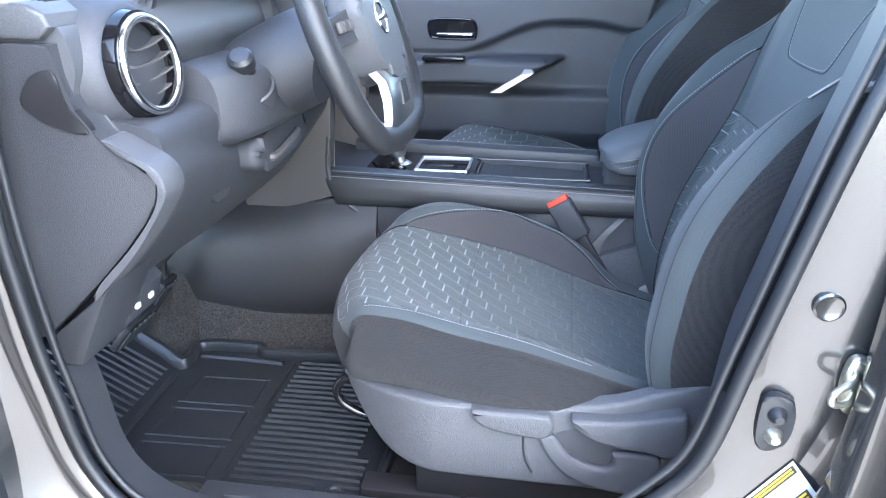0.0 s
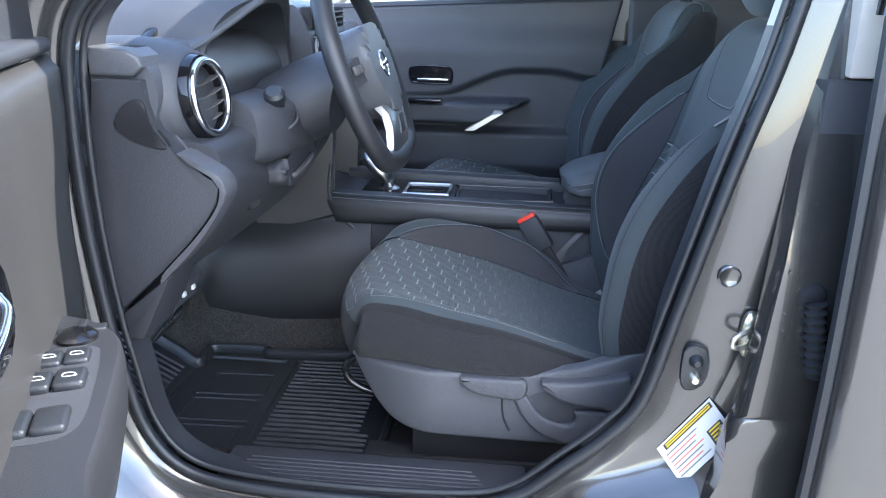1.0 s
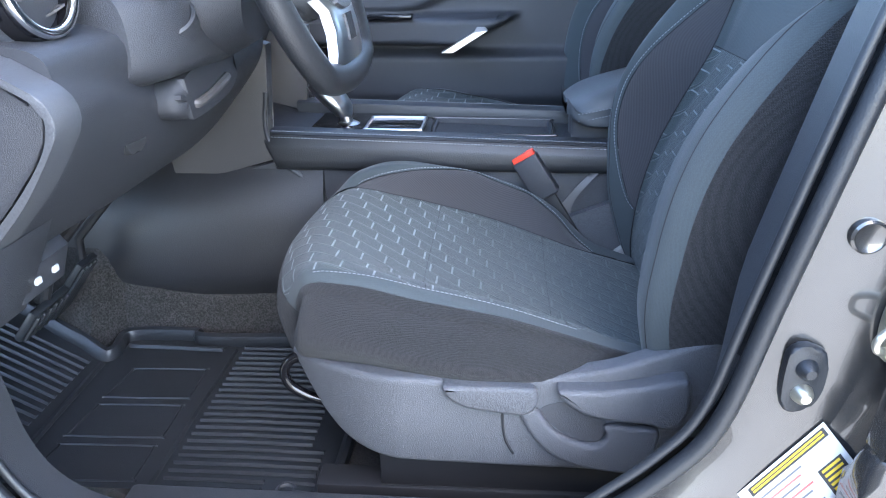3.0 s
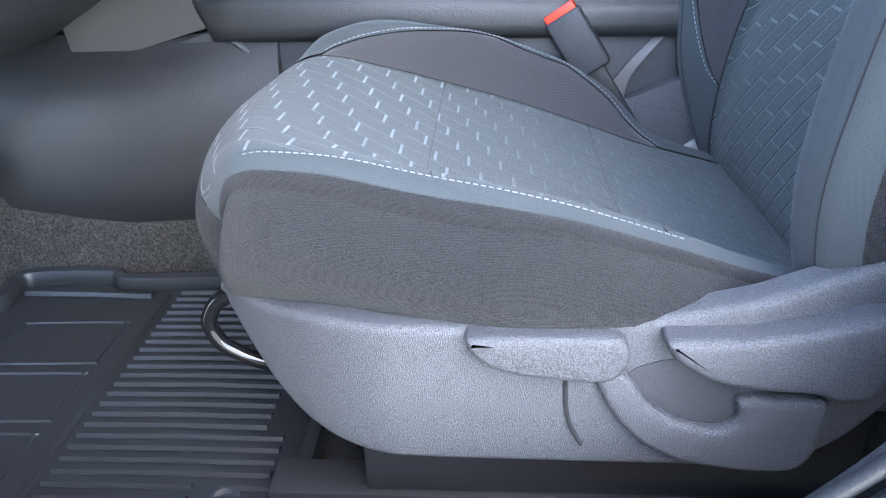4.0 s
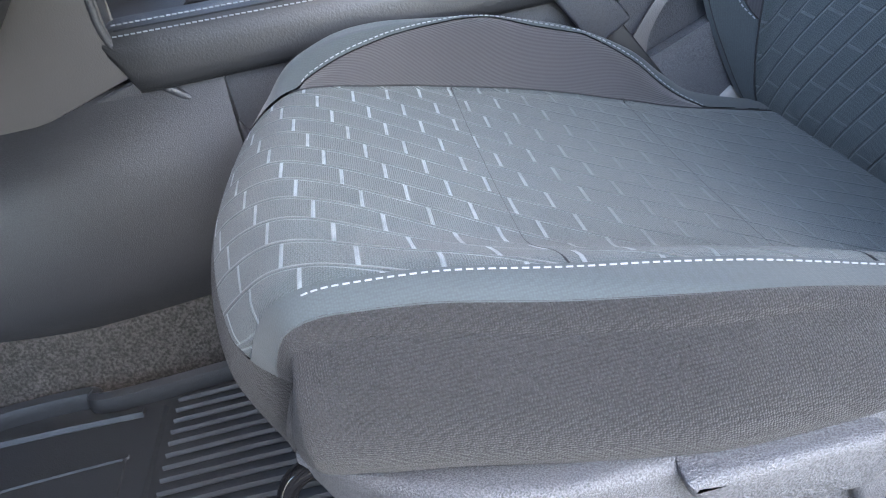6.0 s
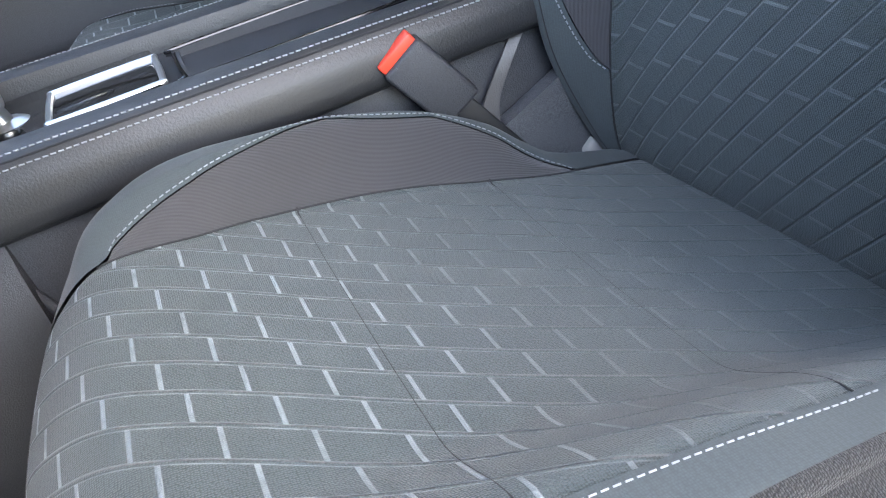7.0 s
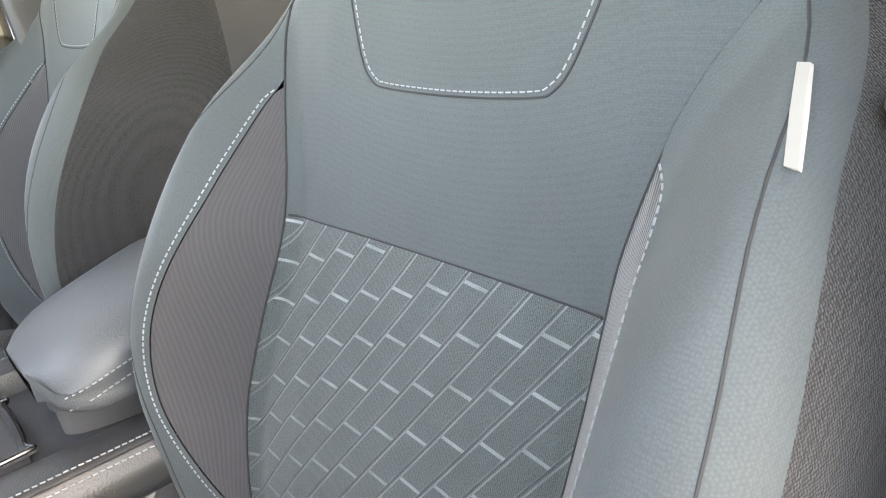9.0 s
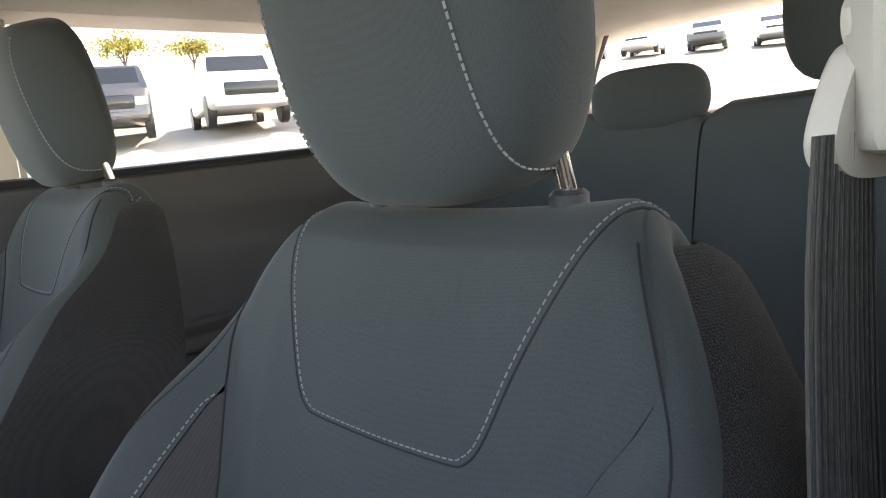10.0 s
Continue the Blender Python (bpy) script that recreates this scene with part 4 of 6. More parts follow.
# top deck
bm = bmesh.new()
prism(bm, [(-0.60, 0.70), (-0.60, 0.745), (-0.44, 0.733), (-0.385, 0.715), (0.36, 0.688), (0.36, 0.65), (-0.60, 0.65)], "y", 1.384, mir(1.384), 0.004)
part("top_deck", bm, ARM_DARK, console, "dark console deck")
bm = bmesh.new()
rbox(bm, (-0.335, 1.402, 0.708), (-0.135, 1.572, 0.716), 0.003)
gate = part("shift_plate", bm, PIANO, console, "gloss black shift plate")
bm = bmesh.new()
frm = smooth_line([(-0.225, 1.44), (-0.142, 1.44), (-0.134, 1.45), (-0.134, 1.525), (-0.142, 1.535), (-0.225, 1.535), (-0.233, 1.525), (-0.233, 1.45)], 60, True)
tube(bm, [(x, y, 0.7165 - 0.02 * (x + 0.33) * 0.3) for x, y in frm], 0.0032, 8, True)
part("shift_frame", bm, SATIN, gate, "satin silver shift frame")
lever = thing("gear_lever", "satin silver gear lever on the console", "gear lever", (-0.258, 1.488, 0.712))
bm = bmesh.new()
tube(bm, [(0, 0, -0.005), (-0.006, 0, 0.02), (-0.01, 0, 0.03)], 0.011, 14)
lathe(bm, (0, 0, -0.004), (0, 0, 1), [(0, 0.026), (0.006, 0.024), (0.012, 0.014)], 24)
part("shaft", bm, SATIN, lever, "satin silver lever shaft")
bm = bmesh.new()
rings = []
for t in np.linspace(0, 1, 14):
    c = Vector((-0.008 - 0.055 * t ** 1.6, 0.0, 0.02 + 0.062 * t))
    r = 0.014 + 0.014 * math.sin(math.pi * (0.12 + 0.8 * t)) if t < 0.999 else 0.007
    d = Vector((-0.6 * t, 0, 1)).normalized()
    sx = d.cross(Vector((0, 1, 0))).normalized()
    rings.append([c + sx * r * math.cos(a) * 0.8 + Vector((0, 1, 0)) * r * 1.25 * math.sin(a) for a in np.linspace(0, 2 * math.pi, 24, endpoint=False)])
loft(bm, rings)
part("knob", bm, SATIN, lever, "satin silver curved grip")
# cup tray
bm = bmesh.new()
TR = [(-0.103, 1.43), (0.082, 1.43), (0.096, 1.445), (0.096, 1.53), (0.082, 1.545), (-0.103, 1.545), (-0.113, 1.53), (-0.113, 1.445)]
o, i = smooth_line(TR, 60, True), None
c = np.array((-0.0085, 1.4875))
rings = [[(x, y, 0.709 - 0.012 * (x + 0.12)) for x, y in c + (o - c) * 1.03], [(x, y, 0.7135 - 0.012 * (x + 0.12)) for x, y in c + (o - c) * 1.01], [(x, y, 0.7125) for x, y in c + (o - c) * 0.97], [(x, y, 0.64) for x, y in c + (o - c) * 0.93]]
loft(bm, rings, caps=False)
bm.faces.new([bm.verts.new((x, y, 0.6405)) for x, y in c + (o - c) * 0.93])
tray = part("cup_tray", bm, PLASTIC, console, "deep dark cup tray")
bm = bmesh.new()
tube(bm, [(x, y, 0.7135 - 0.012 * (x + 0.12)) for x, y in c + (o - c) * 1.02], 0.0022, 8, True)
part("tray_rim", bm, PIANO, tray, "gloss black tray rim")
# armrest
arm = thing("armrest", "grey padded armrest lid on the console", "armrest", (0.032, 0, 0))
bm = bmesh.new()
rings = []
for x in np.linspace(0.098, 0.37, 24):
    f = (x - 0.098) / 0.272
    e = math.sqrt(max(0.0, 1 - (1 - min(1, f / 0.16)) ** 2))
    hw = 0.055 + 0.037 * e
    zt = 0.765 + 0.05 * min(1, f / 0.55) ** 0.7 * e + 0.004
    zb = 0.756 - 0.022 * e - 0.012 * f
    sec = [(-hw, zb + 0.02), (-hw * 0.98, zt - 0.022), (-hw * 0.75, zt - 0.004), (0, zt), (hw * 0.75, zt - 0.004), (hw * 0.98, zt - 0.022), (hw, zb + 0.02), (hw * 0.92, zb), (0, zb - 0.004), (-hw * 0.92, zb)]
    rings.append([(x, 1.487 + y, z) for y, z in smooth_line(sec, 40, True)])
loft(bm, rings)
lid = part("armrest_lid", bm, ARM_PAD, arm, "grey cloth armrest pad")
for s in (-1, 1):
    for dz in (0.0, -0.012):
        bm = bmesh.new()
        x = 0.115
        while x < 0.34:
            f = (x - 0.098) / 0.272
            e = math.sqrt(max(0.0, 1 - (1 - min(1, f / 0.16)) ** 2))
            hw = 0.055 + 0.037 * e
            z = 0.748 + 0.037 * min(1, f / 0.6) ** 0.8 + dz
            tube(bm, [(x, 1.487 + s * (hw + 0.0005), z), (x + 0.0036, 1.487 + s * (hw + 0.0008), z + 0.0008)], 0.0007, 5)
            x += 0.0054
        part("stitching", bm, THREAD, lid)
bm = bmesh.new()
rings = []
for z in np.linspace(0.60, 0.752, 6):
    rings.append([(x, y, z) for x, y in smooth_line([(0.135 - 0.02 * (z - 0.6), 1.44), (0.12 - 0.02 * (z - 0.6), 1.4875), (0.135 - 0.02 * (z - 0.6), 1.535), (0.36, 1.545), (0.36, 1.43)], 40, True)])
loft(bm, rings)
part("armrest_box", bm, GREY_TRIM, arm, "grey plastic armrest box")

# ---- belt buckles ----
def buckle(flip):
    yy = lambda y: y if flip > 0 else mir(y)
    b = thing("belt_buckle", "black seat belt buckle with a red release button", "belt buckle", (0.012 if flip > 0 else 0.026, 0, 0), group="front belt buckles")
    p = Vector((0.044, 1.336, 0.701))
    ax = Vector((0.045, -0.006, -0.068)).normalized()
    wd = Vector((0.033, -0.006, 0.0218)).normalized()
    th = ax.cross(wd).normalized()
    def block(t0, t1, w, h, r, name, mat, label):
        bm = bmesh.new()
        rbox(bm, (t0, -w / 2, -h / 2), (t1, w / 2, h / 2), r, 3)
        for v in bm.verts:
            q = p + ax * v.co.x + wd * v.co.y + th * v.co.z
            v.co = (q.x, yy(q.y), q.z)
        part(name, bm, mat, b, label)
    block(0.004, 0.078, 0.043, 0.022, 0.004, "buckle_case", PLASTIC, "black plastic case")
    block(-0.004, 0.006, 0.038, 0.015, 0.002, "release_button", RED, "red release button")
    block(0.076, 0.16, 0.024, 0.006, 0.002, "buckle_strap", DARK_METAL, "dark buckle strap")
    return b
buckle(1)
buckle(-1)
strap = thing("belt_strap", "grey webbing strap beside the console", "belt strap", (0.014, 0, 0))
bm = bmesh.new()
line = smooth_line([(0.165, 1.352, 0.675), (0.14, 1.345, 0.65), (0.115, 1.342, 0.615), (0.11, 1.34, 0.58)], 12)
loft(bm, [[(x - 0.012, y - 0.002, z - 0.006), (x + 0.012, y - 0.002, z + 0.006), (x + 0.012, y, z + 0.006), (x - 0.012, y, z - 0.006)] for x, y, z in line])
part("webbing", bm, GREY_TRIM, strap, "grey webbing")
anchor = thing("seat_anchor", "pale plastic cover between cushion and backrest", "anchor cover", (0.020, 0, -0.012))
bm = bmesh.new()
prism(bm, [(0.185, 0.525), (0.192, 0.556), (0.203, 0.564), (0.220, 0.548), (0.215, 0.525)], "y", 1.322, 1.340, 0.005, 3)
part("cover", bm, PALE_COVER, anchor, "pale plastic")

# ---- floor mat ----
mat = thing("floor_mat", "black ribbed rubber mat on the driver's floor", "floor mat", (0, 0, 0))
OUT = [(-0.84, 0.895), (-0.84, 1.20), (-0.70, 1.215), (-0.645, 1.205), (-0.63, 1.22), (-0.628, 1.275), (-0.515, 1.282), (-0.475, 1.266), (-0.20, 1.282), (-0.185, 1.27), (-0.185, 0.90), (-0.20, 0.885), (-0.40, 0.878), (-0.48, 0.874), (-0.58, 0.874), (-0.68, 0.876), (-0.80, 0.88)]
def mat_z(x):
    return 0.374 + 0.55 * max(0.0, -0.64 - x)
outline = smooth_line(OUT, 120, True)
bm = bmesh.new()
grid = []
xs = np.linspace(-0.838, -0.187, 44)
for x in xs:
    cross = []
    for k in range(len(outline)):
        a, b = outline[k], outline[(k + 1) % len(outline)]
        if (a[0] - x) * (b[0] - x) <= 0 and abs(b[0] - a[0]) > 1e-9:
            cross.append(a[1] + (b[1] - a[1]) * (x - a[0]) / (b[0] - a[0]))
    lo, hi = (min(cross), max(cross)) if cross else (1.0, 1.2)
    grid.append([(x, lo + (hi - lo) * f, mat_z(x)) for f in np.linspace(0, 1, 12)])
loft(bm, [g + [(p[0], p[1], p[2] - 0.007) for p in g[::-1]] for g in grid])
part("mat_sheet", bm, RUBBER, mat, "black rubber sheet")
bm = bmesh.new()
tube(bm, [(x, y, mat_z(x) + 0.008) for x, y in outline], 0.009, 8, True, 1.6)
part("mat_lip", bm, RUBBER, mat, "raised rubber lip")
def mat_rib(x0, x1, y0, y1, r=0.0042, name="mat_rib"):
    bm = bmesh.new()
    tube(bm, [(x0, y0, mat_z(x0) + 0.001), ((x0 + x1) / 2, (y0 + y1) / 2, mat_z((x0 + x1) / 2) + 0.002), (x1, y1, mat_z(x1) + 0.001)], r, 6)
    part(name, bm, RUBBER, mat)
for k in range(24):
    y = 0.897 + 0.0155 * k
    mat_rib(-0.415, -0.235 if 6 < k else (-0.215 if k > 2 else -0.28), y, y)
    if k < 3:
        mat_rib(-0.255, -0.212, y, y)
for k in range(18):
    y = 0.9 + 0.0165 * k
    mat_rib(-0.815, -0.655, y, y)
for a, b in (((-0.43, 0.885), (-0.43, 1.245)), ((-0.63, 0.89), (-0.64, 1.19)), ((-0.61, 0.895), (-0.445, 0.895)), ((-0.62, 1.25), (-0.45, 1.245))):
    mat_rib(a[0], b[0], a[1], b[1], 0.0055, "mat_ridge")
for y0, y1, lean_in in ((0.915, 0.99, 0.0), (1.005, 1.085, 0.006), (1.10, 1.185, 0.014)):
    bm = bmesh.new()
    ring = smooth_line([(-0.60 + lean_in, y0 + 0.006), (-0.594 + lean_in, y0), (-0.462, y0 + 0.004), (-0.456, y0 + 0.010), (-0.458, y1 - 0.006), (-0.464, y1), (-0.588 + lean_in, y1 - 0.004), (-0.594 + lean_in, y1 - 0.010)], 48, True)
    tube(bm, [(x, y, mat_z(x) + 0.0006) for x, y in ring], 0.0022, 6, True)
    part("mat_panel", bm, RUBBER, mat, "outlined rubber panel")
bm = bmesh.new()
lathe(bm, (-0.247, 0.912, 0.373), (0, 0, 1), [(0, 0.014), (0.005, 0.014), (0.007, 0.010), (0.003, 0.008)], 24)
part("mat_hook", bm, PLASTIC, mat, "dark plastic mat hook")
# under-seat floor parts
clip = thing("floor_bracket", "dark floor bracket with a bright metal tab under the seat", "bracket", (0, 0, 0))
bm = bmesh.new()
prism(bm, [(-0.16, 0.88), (-0.13, 0.96), (0.02, 0.97), (0.06, 0.90), (0.04, 0.87), (-0.10, 0.865)], "z", 0.366, 0.382, 0.005)
part("bracket_body", bm, CARPET, clip, "dark carpeted hump")
bm = bmesh.new()
rbox(bm, (-0.075, 0.912, 0.386), (-0.045, 0.919, 0.392), 0.001)
part("metal_tab", bm, CHROME, clip, "bright metal tab")
bm = bmesh.new()
lathe(bm, (-0.145, 0.915, 0.372), (0.3, -0.5, 1), [(0, 0.018), (0.014, 0.016), (0.02, 0.009)], 24)
part("rail_cap", bm, DARK_METAL, clip, "dark rail cap")

# ---- driver's door, standing open ----
door = thing("door_1", "open driver's door with dark trim and window switches", "car door", (-0.487, 0.647, 0.0), kind="structure")
door.rotation_euler = (0, 0, math.atan2(-0.907, 0.42))
verts, faces = [], []
nx, nz = 50, 40
for j in range(nz + 1):
    for i in range(nx + 1):
        f = i / nx
        z = 0.42 + 0.65 * j / nz
        s = 0.0 + 1.0 * f + (0.05 * (1 - (z - 0.42) / 0.65) * (1 - f))
        w = -0.012 * (z > 1.062) + 0.010 * ss(0.88, 1.02, z) - 0.028 * (1 - ss(0.55, 0.78, z))
        verts.append((s, w, z))
for j in range(nz):
    for i in range(nx):
        a = j * (nx + 1) + i
        faces.append((a, a + nx + 1, a + nx + 2, a + 1))
p = mesh_from("door_trim", verts, faces, DOOR_TRIM, door, "dark grey grained door trim")
p.modifiers.new("thickness", 'SOLIDIFY').thickness = 0.03
bm = bmesh.new()
rbox(bm, (-0.10, -0.16, 0.30), (1.02, -0.036, 1.06), 0.02, 3)
part("door_shell", bm, PAINT, door, "gunmetal painted door shell")
bm = bmesh.new()
tube(bm, [(-0.02, -0.045, z) for z in np.linspace(0.36, 1.06, 12)], 0.012, 8)
part("door_seal", bm, RUBBER, door, "black rubber edge seal")
bm = bmesh.new()
rbox(bm, (0.0, -0.06, 1.072), (1.0, 0.006, 1.088), 0.006, 3)
part("window_ledge", bm, PLASTIC, door, "dark window ledge")
bm = bmesh.new()
prism(bm, [(-0.06, 1.06), (0.16, 1.085), (0.10, 1.16), (-0.06, 1.30)], "y", -0.055, -0.02, 0.006, 3)
part("mirror_cover", bm, PLASTIC, door, "dark mirror corner cover")
ARM = [(0.150, -0.03), (0.155, 0.004), (0.180, 0.036), (0.212, 0.057), (0.26, 0.065), (0.38, 0.062), (0.46, 0.060), (0.60, 0.085), (0.78, 0.085), (0.82, -0.02), (0.50, -0.045), (0.30, -0.035)]
bm = bmesh.new()
rings = []
for z, g in ((0.66, 0.55), (0.70, 0.82), (0.76, 0.97), (0.80, 1.0), (0.816, 0.985), (0.82, 0.95)):
    ring = []
    for s, w in smooth_line(ARM, 60, True):
        ring.append((0.49 + (s - 0.49) * (0.97 + 0.03 * g), -0.03 + (w + 0.03) * g, z - 0.10 * max(0.0, s - 0.45) * 0.4))
    rings.append(ring)
loft(bm, rings)
rest = part("armrest", bm, ARM_DARK, door, "dark armrest with switch panel")
def sw(name, s0, s1, w0, w1, z, h, label, r=0.004):
    bm = bmesh.new()
    rbox(bm, (s0, w0, z - 0.004), (s1, w1, z + h), r, 3)
    part(name, bm, RUBBER, rest, label)
bm = bmesh.new()
prism(bm, [tuple(q) for q in smooth_line([(0.236, 0.006), (0.240, 0.040), (0.27, 0.0465), (0.33, 0.047), (0.375, 0.044), (0.394, 0.030), (0.397, 0.006), (0.388, -0.012), (0.33, -0.013), (0.26, -0.010)], 60, True)], "z", 0.8165, 0.8208, 0.001)
part("switch_panel", bm, PLASTIC, rest, "dark oval switch panel")
sw("mirror_switch", 0.189, 0.203, 0.002, 0.046, 0.8195, 0.003, "small mirror switch bar", 0.0018)
sw("mirror_toggle", 0.186, 0.204, 0.020, 0.029, 0.8195, 0.008, "small mirror toggle", 0.002)
bm = bmesh.new()
lathe(bm, (0.216, 0.022, 0.817), (0, 0, 1), [(0, 0.0185), (0.006, 0.0185), (0.010, 0.0145), (0.011, 0.006)], 32)
part("mirror_knob", bm, PIANO, rest, "round black mirror knob")
for s0, s1, h, splits in ((0.246, 0.274, 0.005, (-0.006, 0.016, 0.039)), (0.291, 0.322, 0.0075, (-0.008, 0.0145, 0.041)), (0.353, 0.388, 0.0065, (-0.009, 0.009, 0.036))):
    for w0, w1 in zip(splits, splits[1:]):
        sw("window_switch", s0, s1, w0 + 0.0006, w1 - 0.0006, 0.8205, h, "dark rounded window switch")
        if s0 < 0.3:
            bm = bmesh.new()
            m = ((s0 + s1) / 2, (w0 + w1) / 2)
            q = smooth_line([(m[0] - 0.003, m[1] - 0.0045), (m[0] - 0.003, m[1] + 0.002), (m[0] + 0.001, m[1] + 0.005), (m[0] + 0.003, m[1] + 0.005), (m[0] + 0.003, m[1] - 0.0045)], 24, True)
            tube(bm, [(x, y, 0.8205 + h + 0.0001) for x, y in q], 0.0005, 5, True)
            part("switch_mark", bm, LABEL_WHITE, rest, "small white printed mark")
bm = bmesh.new()
prism(bm, [tuple(q) for q in smooth_line([(0.345, 0.890), (0.355, 0.955), (0.405, 0.975), (0.525, 0.97), (0.545, 0.91), (0.505, 0.885), (0.405, 0.88)], 40, True)], "y", -0.03, 0.006, 0.004)
rec = part("handle_recess", bm, PIANO, door, "black handle recess")
bm = bmesh.new()
tube(bm, smooth_line([(0.380, 0.006, 0.930), (0.395, 0.014, 0.922), (0.445, 0.015, 0.914), (0.515, 0.008, 0.905)], 16), 0.0055, 10)
part("door_handle", bm, CHROME, door, "chrome inner handle")
bm = bmesh.new()
lathe(bm, (0.20, -0.020, 0.56), (0, 1, 0), [(0, 0.075), (0.006, 0.074), (0.008, 0.07), (0.004, 0.066)], 40)
part("speaker_grille", bm, RUBBER, door, "dark speaker grille")

# ---- rear door, standing open at its hinge ----
rear = thing("door_4", "closed rear door in gunmetal paint with black seal", "car door", (0.378, 0.60, 0.0), kind="structure")
verts, faces = [], []
for j in range(25):
    z = 0.30 + 0.83 * j / 24
    for i in range(21):
        x = 1.05 * (i / 20) ** 1.4
        verts.append((x, 0.012 * math.exp(-(x / 0.012) ** 2) - 0.02 * math.sin(math.pi * (z - 0.3) / 0.83) + 0.02 * ss(1.0, 1.13, z), z))
for j in range(24):
    for i in range(20):
        a = j * 21 + i
        faces.append((a, a + 1, a + 22, a + 21))
p = mesh_from("door_shell", verts, faces, PAINT, rear, "gunmetal painted shell")
p.modifiers.new("thickness", 'SOLIDIFY').thickness = 0.05
bm = bmesh.new()
rbox(bm, (0.03, 0.06, 0.32), (1.04, 0.19, 1.10), 0.02, 3)
part("door_trim", bm, DOOR_TRIM, rear, "dark grey door trim")
bm = bmesh.new()
tube(bm, [(-0.003, 0.02 - 0.02 * math.sin(math.pi * (z - 0.3) / 0.83), z) for z in np.linspace(0.31, 1.12, 14)], 0.008, 8)
part("door_seal", bm, RUBBER, rear, "black rubber edge seal")
for pts in ([(0.0, 1.12), (0.07, 1.12), (0.125, 1.47), (0.06, 1.47)], [(0.07, 1.42), (1.0, 1.40), (1.0, 1.47), (0.07, 1.47)], [(0.92, 1.12), (1.04, 1.12), (1.0, 1.42), (0.90, 1.42)]):
    bm = bmesh.new()
    prism(bm, pts, "y", 0.03, 0.07, 0.006)
    for v in bm.verts:
        v.co.y += 0.3 * (v.co.z - 1.12)
    part("window_frame", bm, PIANO, rear, "gloss black window frame")
bm = bmesh.new()
prism(bm, [(0.06, 1.125), (0.93, 1.125), (0.91, 1.425), (0.11, 1.425)], "y", 0.048, 0.052, 0)
for v in bm.verts:
    v.co.y += 0.3 * (v.co.z - 1.12)
g = part("window_pane", bm, GLASS, rear, "clear window glass")
g.visible_shadow = False

# ---- pillar fittings ----
def on_pillar(x, z):
    return 0.742 - 0.22 * max(0.0, x - 0.22 - 0.28 * (z - 0.6))
striker = thing("door_striker", "bright zinc door striker bolted to the pillar", "striker", (0.330, 0.724, 0.742))
striker.scale = (0.82, 0.82, 0.82)
bm = bmesh.new()
pts = smooth_line([(-0.014, 0.0), (-0.010, 0.030), (0.0, 0.036), (0.012, 0.030), (0.016, 0.0), (0.012, -0.032), (0.0, -0.038), (-0.010, -0.030)], 36, True)
prism(bm, [tuple(q) for q in pts], "y", -0.005, 0.005, 0.0015)
part("plate", bm, ZINC, striker, "zinc plated base")
bm = bmesh.new()
tube(bm, smooth_line([(0.0, -0.004, 0.014), (-0.012, -0.022, 0.014), (-0.030, -0.033, 0.008), (-0.034, -0.034, 0.0), (-0.030, -0.033, -0.008), (-0.012, -0.022, -0.012), (0.0, -0.004, -0.012)], 30), 0.0042, 10)
part("loop", bm, ZINC, striker, "bent zinc loop")
for z in (0.024, -0.026):
    bm = bmesh.new()
    lathe(bm, (0.0, -0.004, z), (0, -1, 0), [(0, 0.0085), (0.004, 0.0085), (0.005, 0.006)], 6)
    part("bolt", bm, ZINC, striker, "hexagon bolt head")
switch = thing("door_switch", "black rubber door switch on the pillar", "door switch", (0.272, 0.735, 0.688))
bm = bmesh.new()
prism(bm, [tuple(q) for q in smooth_line([(-0.014, -0.028), (-0.016, 0.018), (-0.008, 0.03), (0.014, 0.024), (0.016, -0.012), (0.004, -0.032)], 30, True)], "y", -0.006, 0.004, 0.003, 3)
part("rubber_pad", bm, RUBBER, switch, "black rubber pad")
for z, m, lb in ((0.010, RUBBER, "rubber plunger"), (-0.014, ZINC, "steel screw")):
    bm = bmesh.new()
    lathe(bm, (0.0, -0.005, z), (0, -1, 0), [(0, 0.0095), (0.006, 0.008), (0.011, 0.004)], 20)
    part("plunger", bm, m, switch, lb)
def plug(x, y, z, r=0.014):
    p = thing("body_plug", "round painted plug in the door pillar", "plug", (x, y, z), group="pillar plugs")
    bm = bmesh.new()
    lathe(bm, (0, 0, 0), (0, -1, 0), [(-0.004, r), (0.002, r), (0.0035, r * 0.86), (0.002, r * 0.7)], 28)
    part("disc", bm, PAINT, p, "gunmetal painted disc")
plug(0.300, 0.738, 0.812)
plug(0.345, 0.712, 0.80, 0.011)
# tyre label
LA, LB_, LC = Vector((0.238, 0.7335, 0.562)), Vector((0.296, 0.7315, 0.645)), Vector((0.270, 0.708, 0.526))
lu, lv = (LB_ - LA), (LC - LA)
ln = lu.cross(lv).normalized()
if ln.y > 0:
    ln = -ln
label = thing("tyre_label", "white tyre label with yellow bars on the pillar", "label", (0, 0, 0))
def bar(name, u0, u1, v0, v1, mat, lift, parent, lb=""):
    bm = bmesh.new()
    q = [LA + lu * u + lv * v for u, v in ((u0, v0), (u1, v0), (u1, v1), (u0, v1))]
    loft(bm, [[c + ln * (lift - 0.0004) for c in q], [c + ln * lift for c in q]])
    return part(name, bm, mat, parent, lb, False)
sheet = bar("paper", 0, 1, 0, 1.0, LABEL_WHITE, 0.0012, label, "white glossy paper")
bar("heading", 0.10, 0.97, 0.05, 0.19, BLACK_INK, 0.0016, sheet, "black heading band")
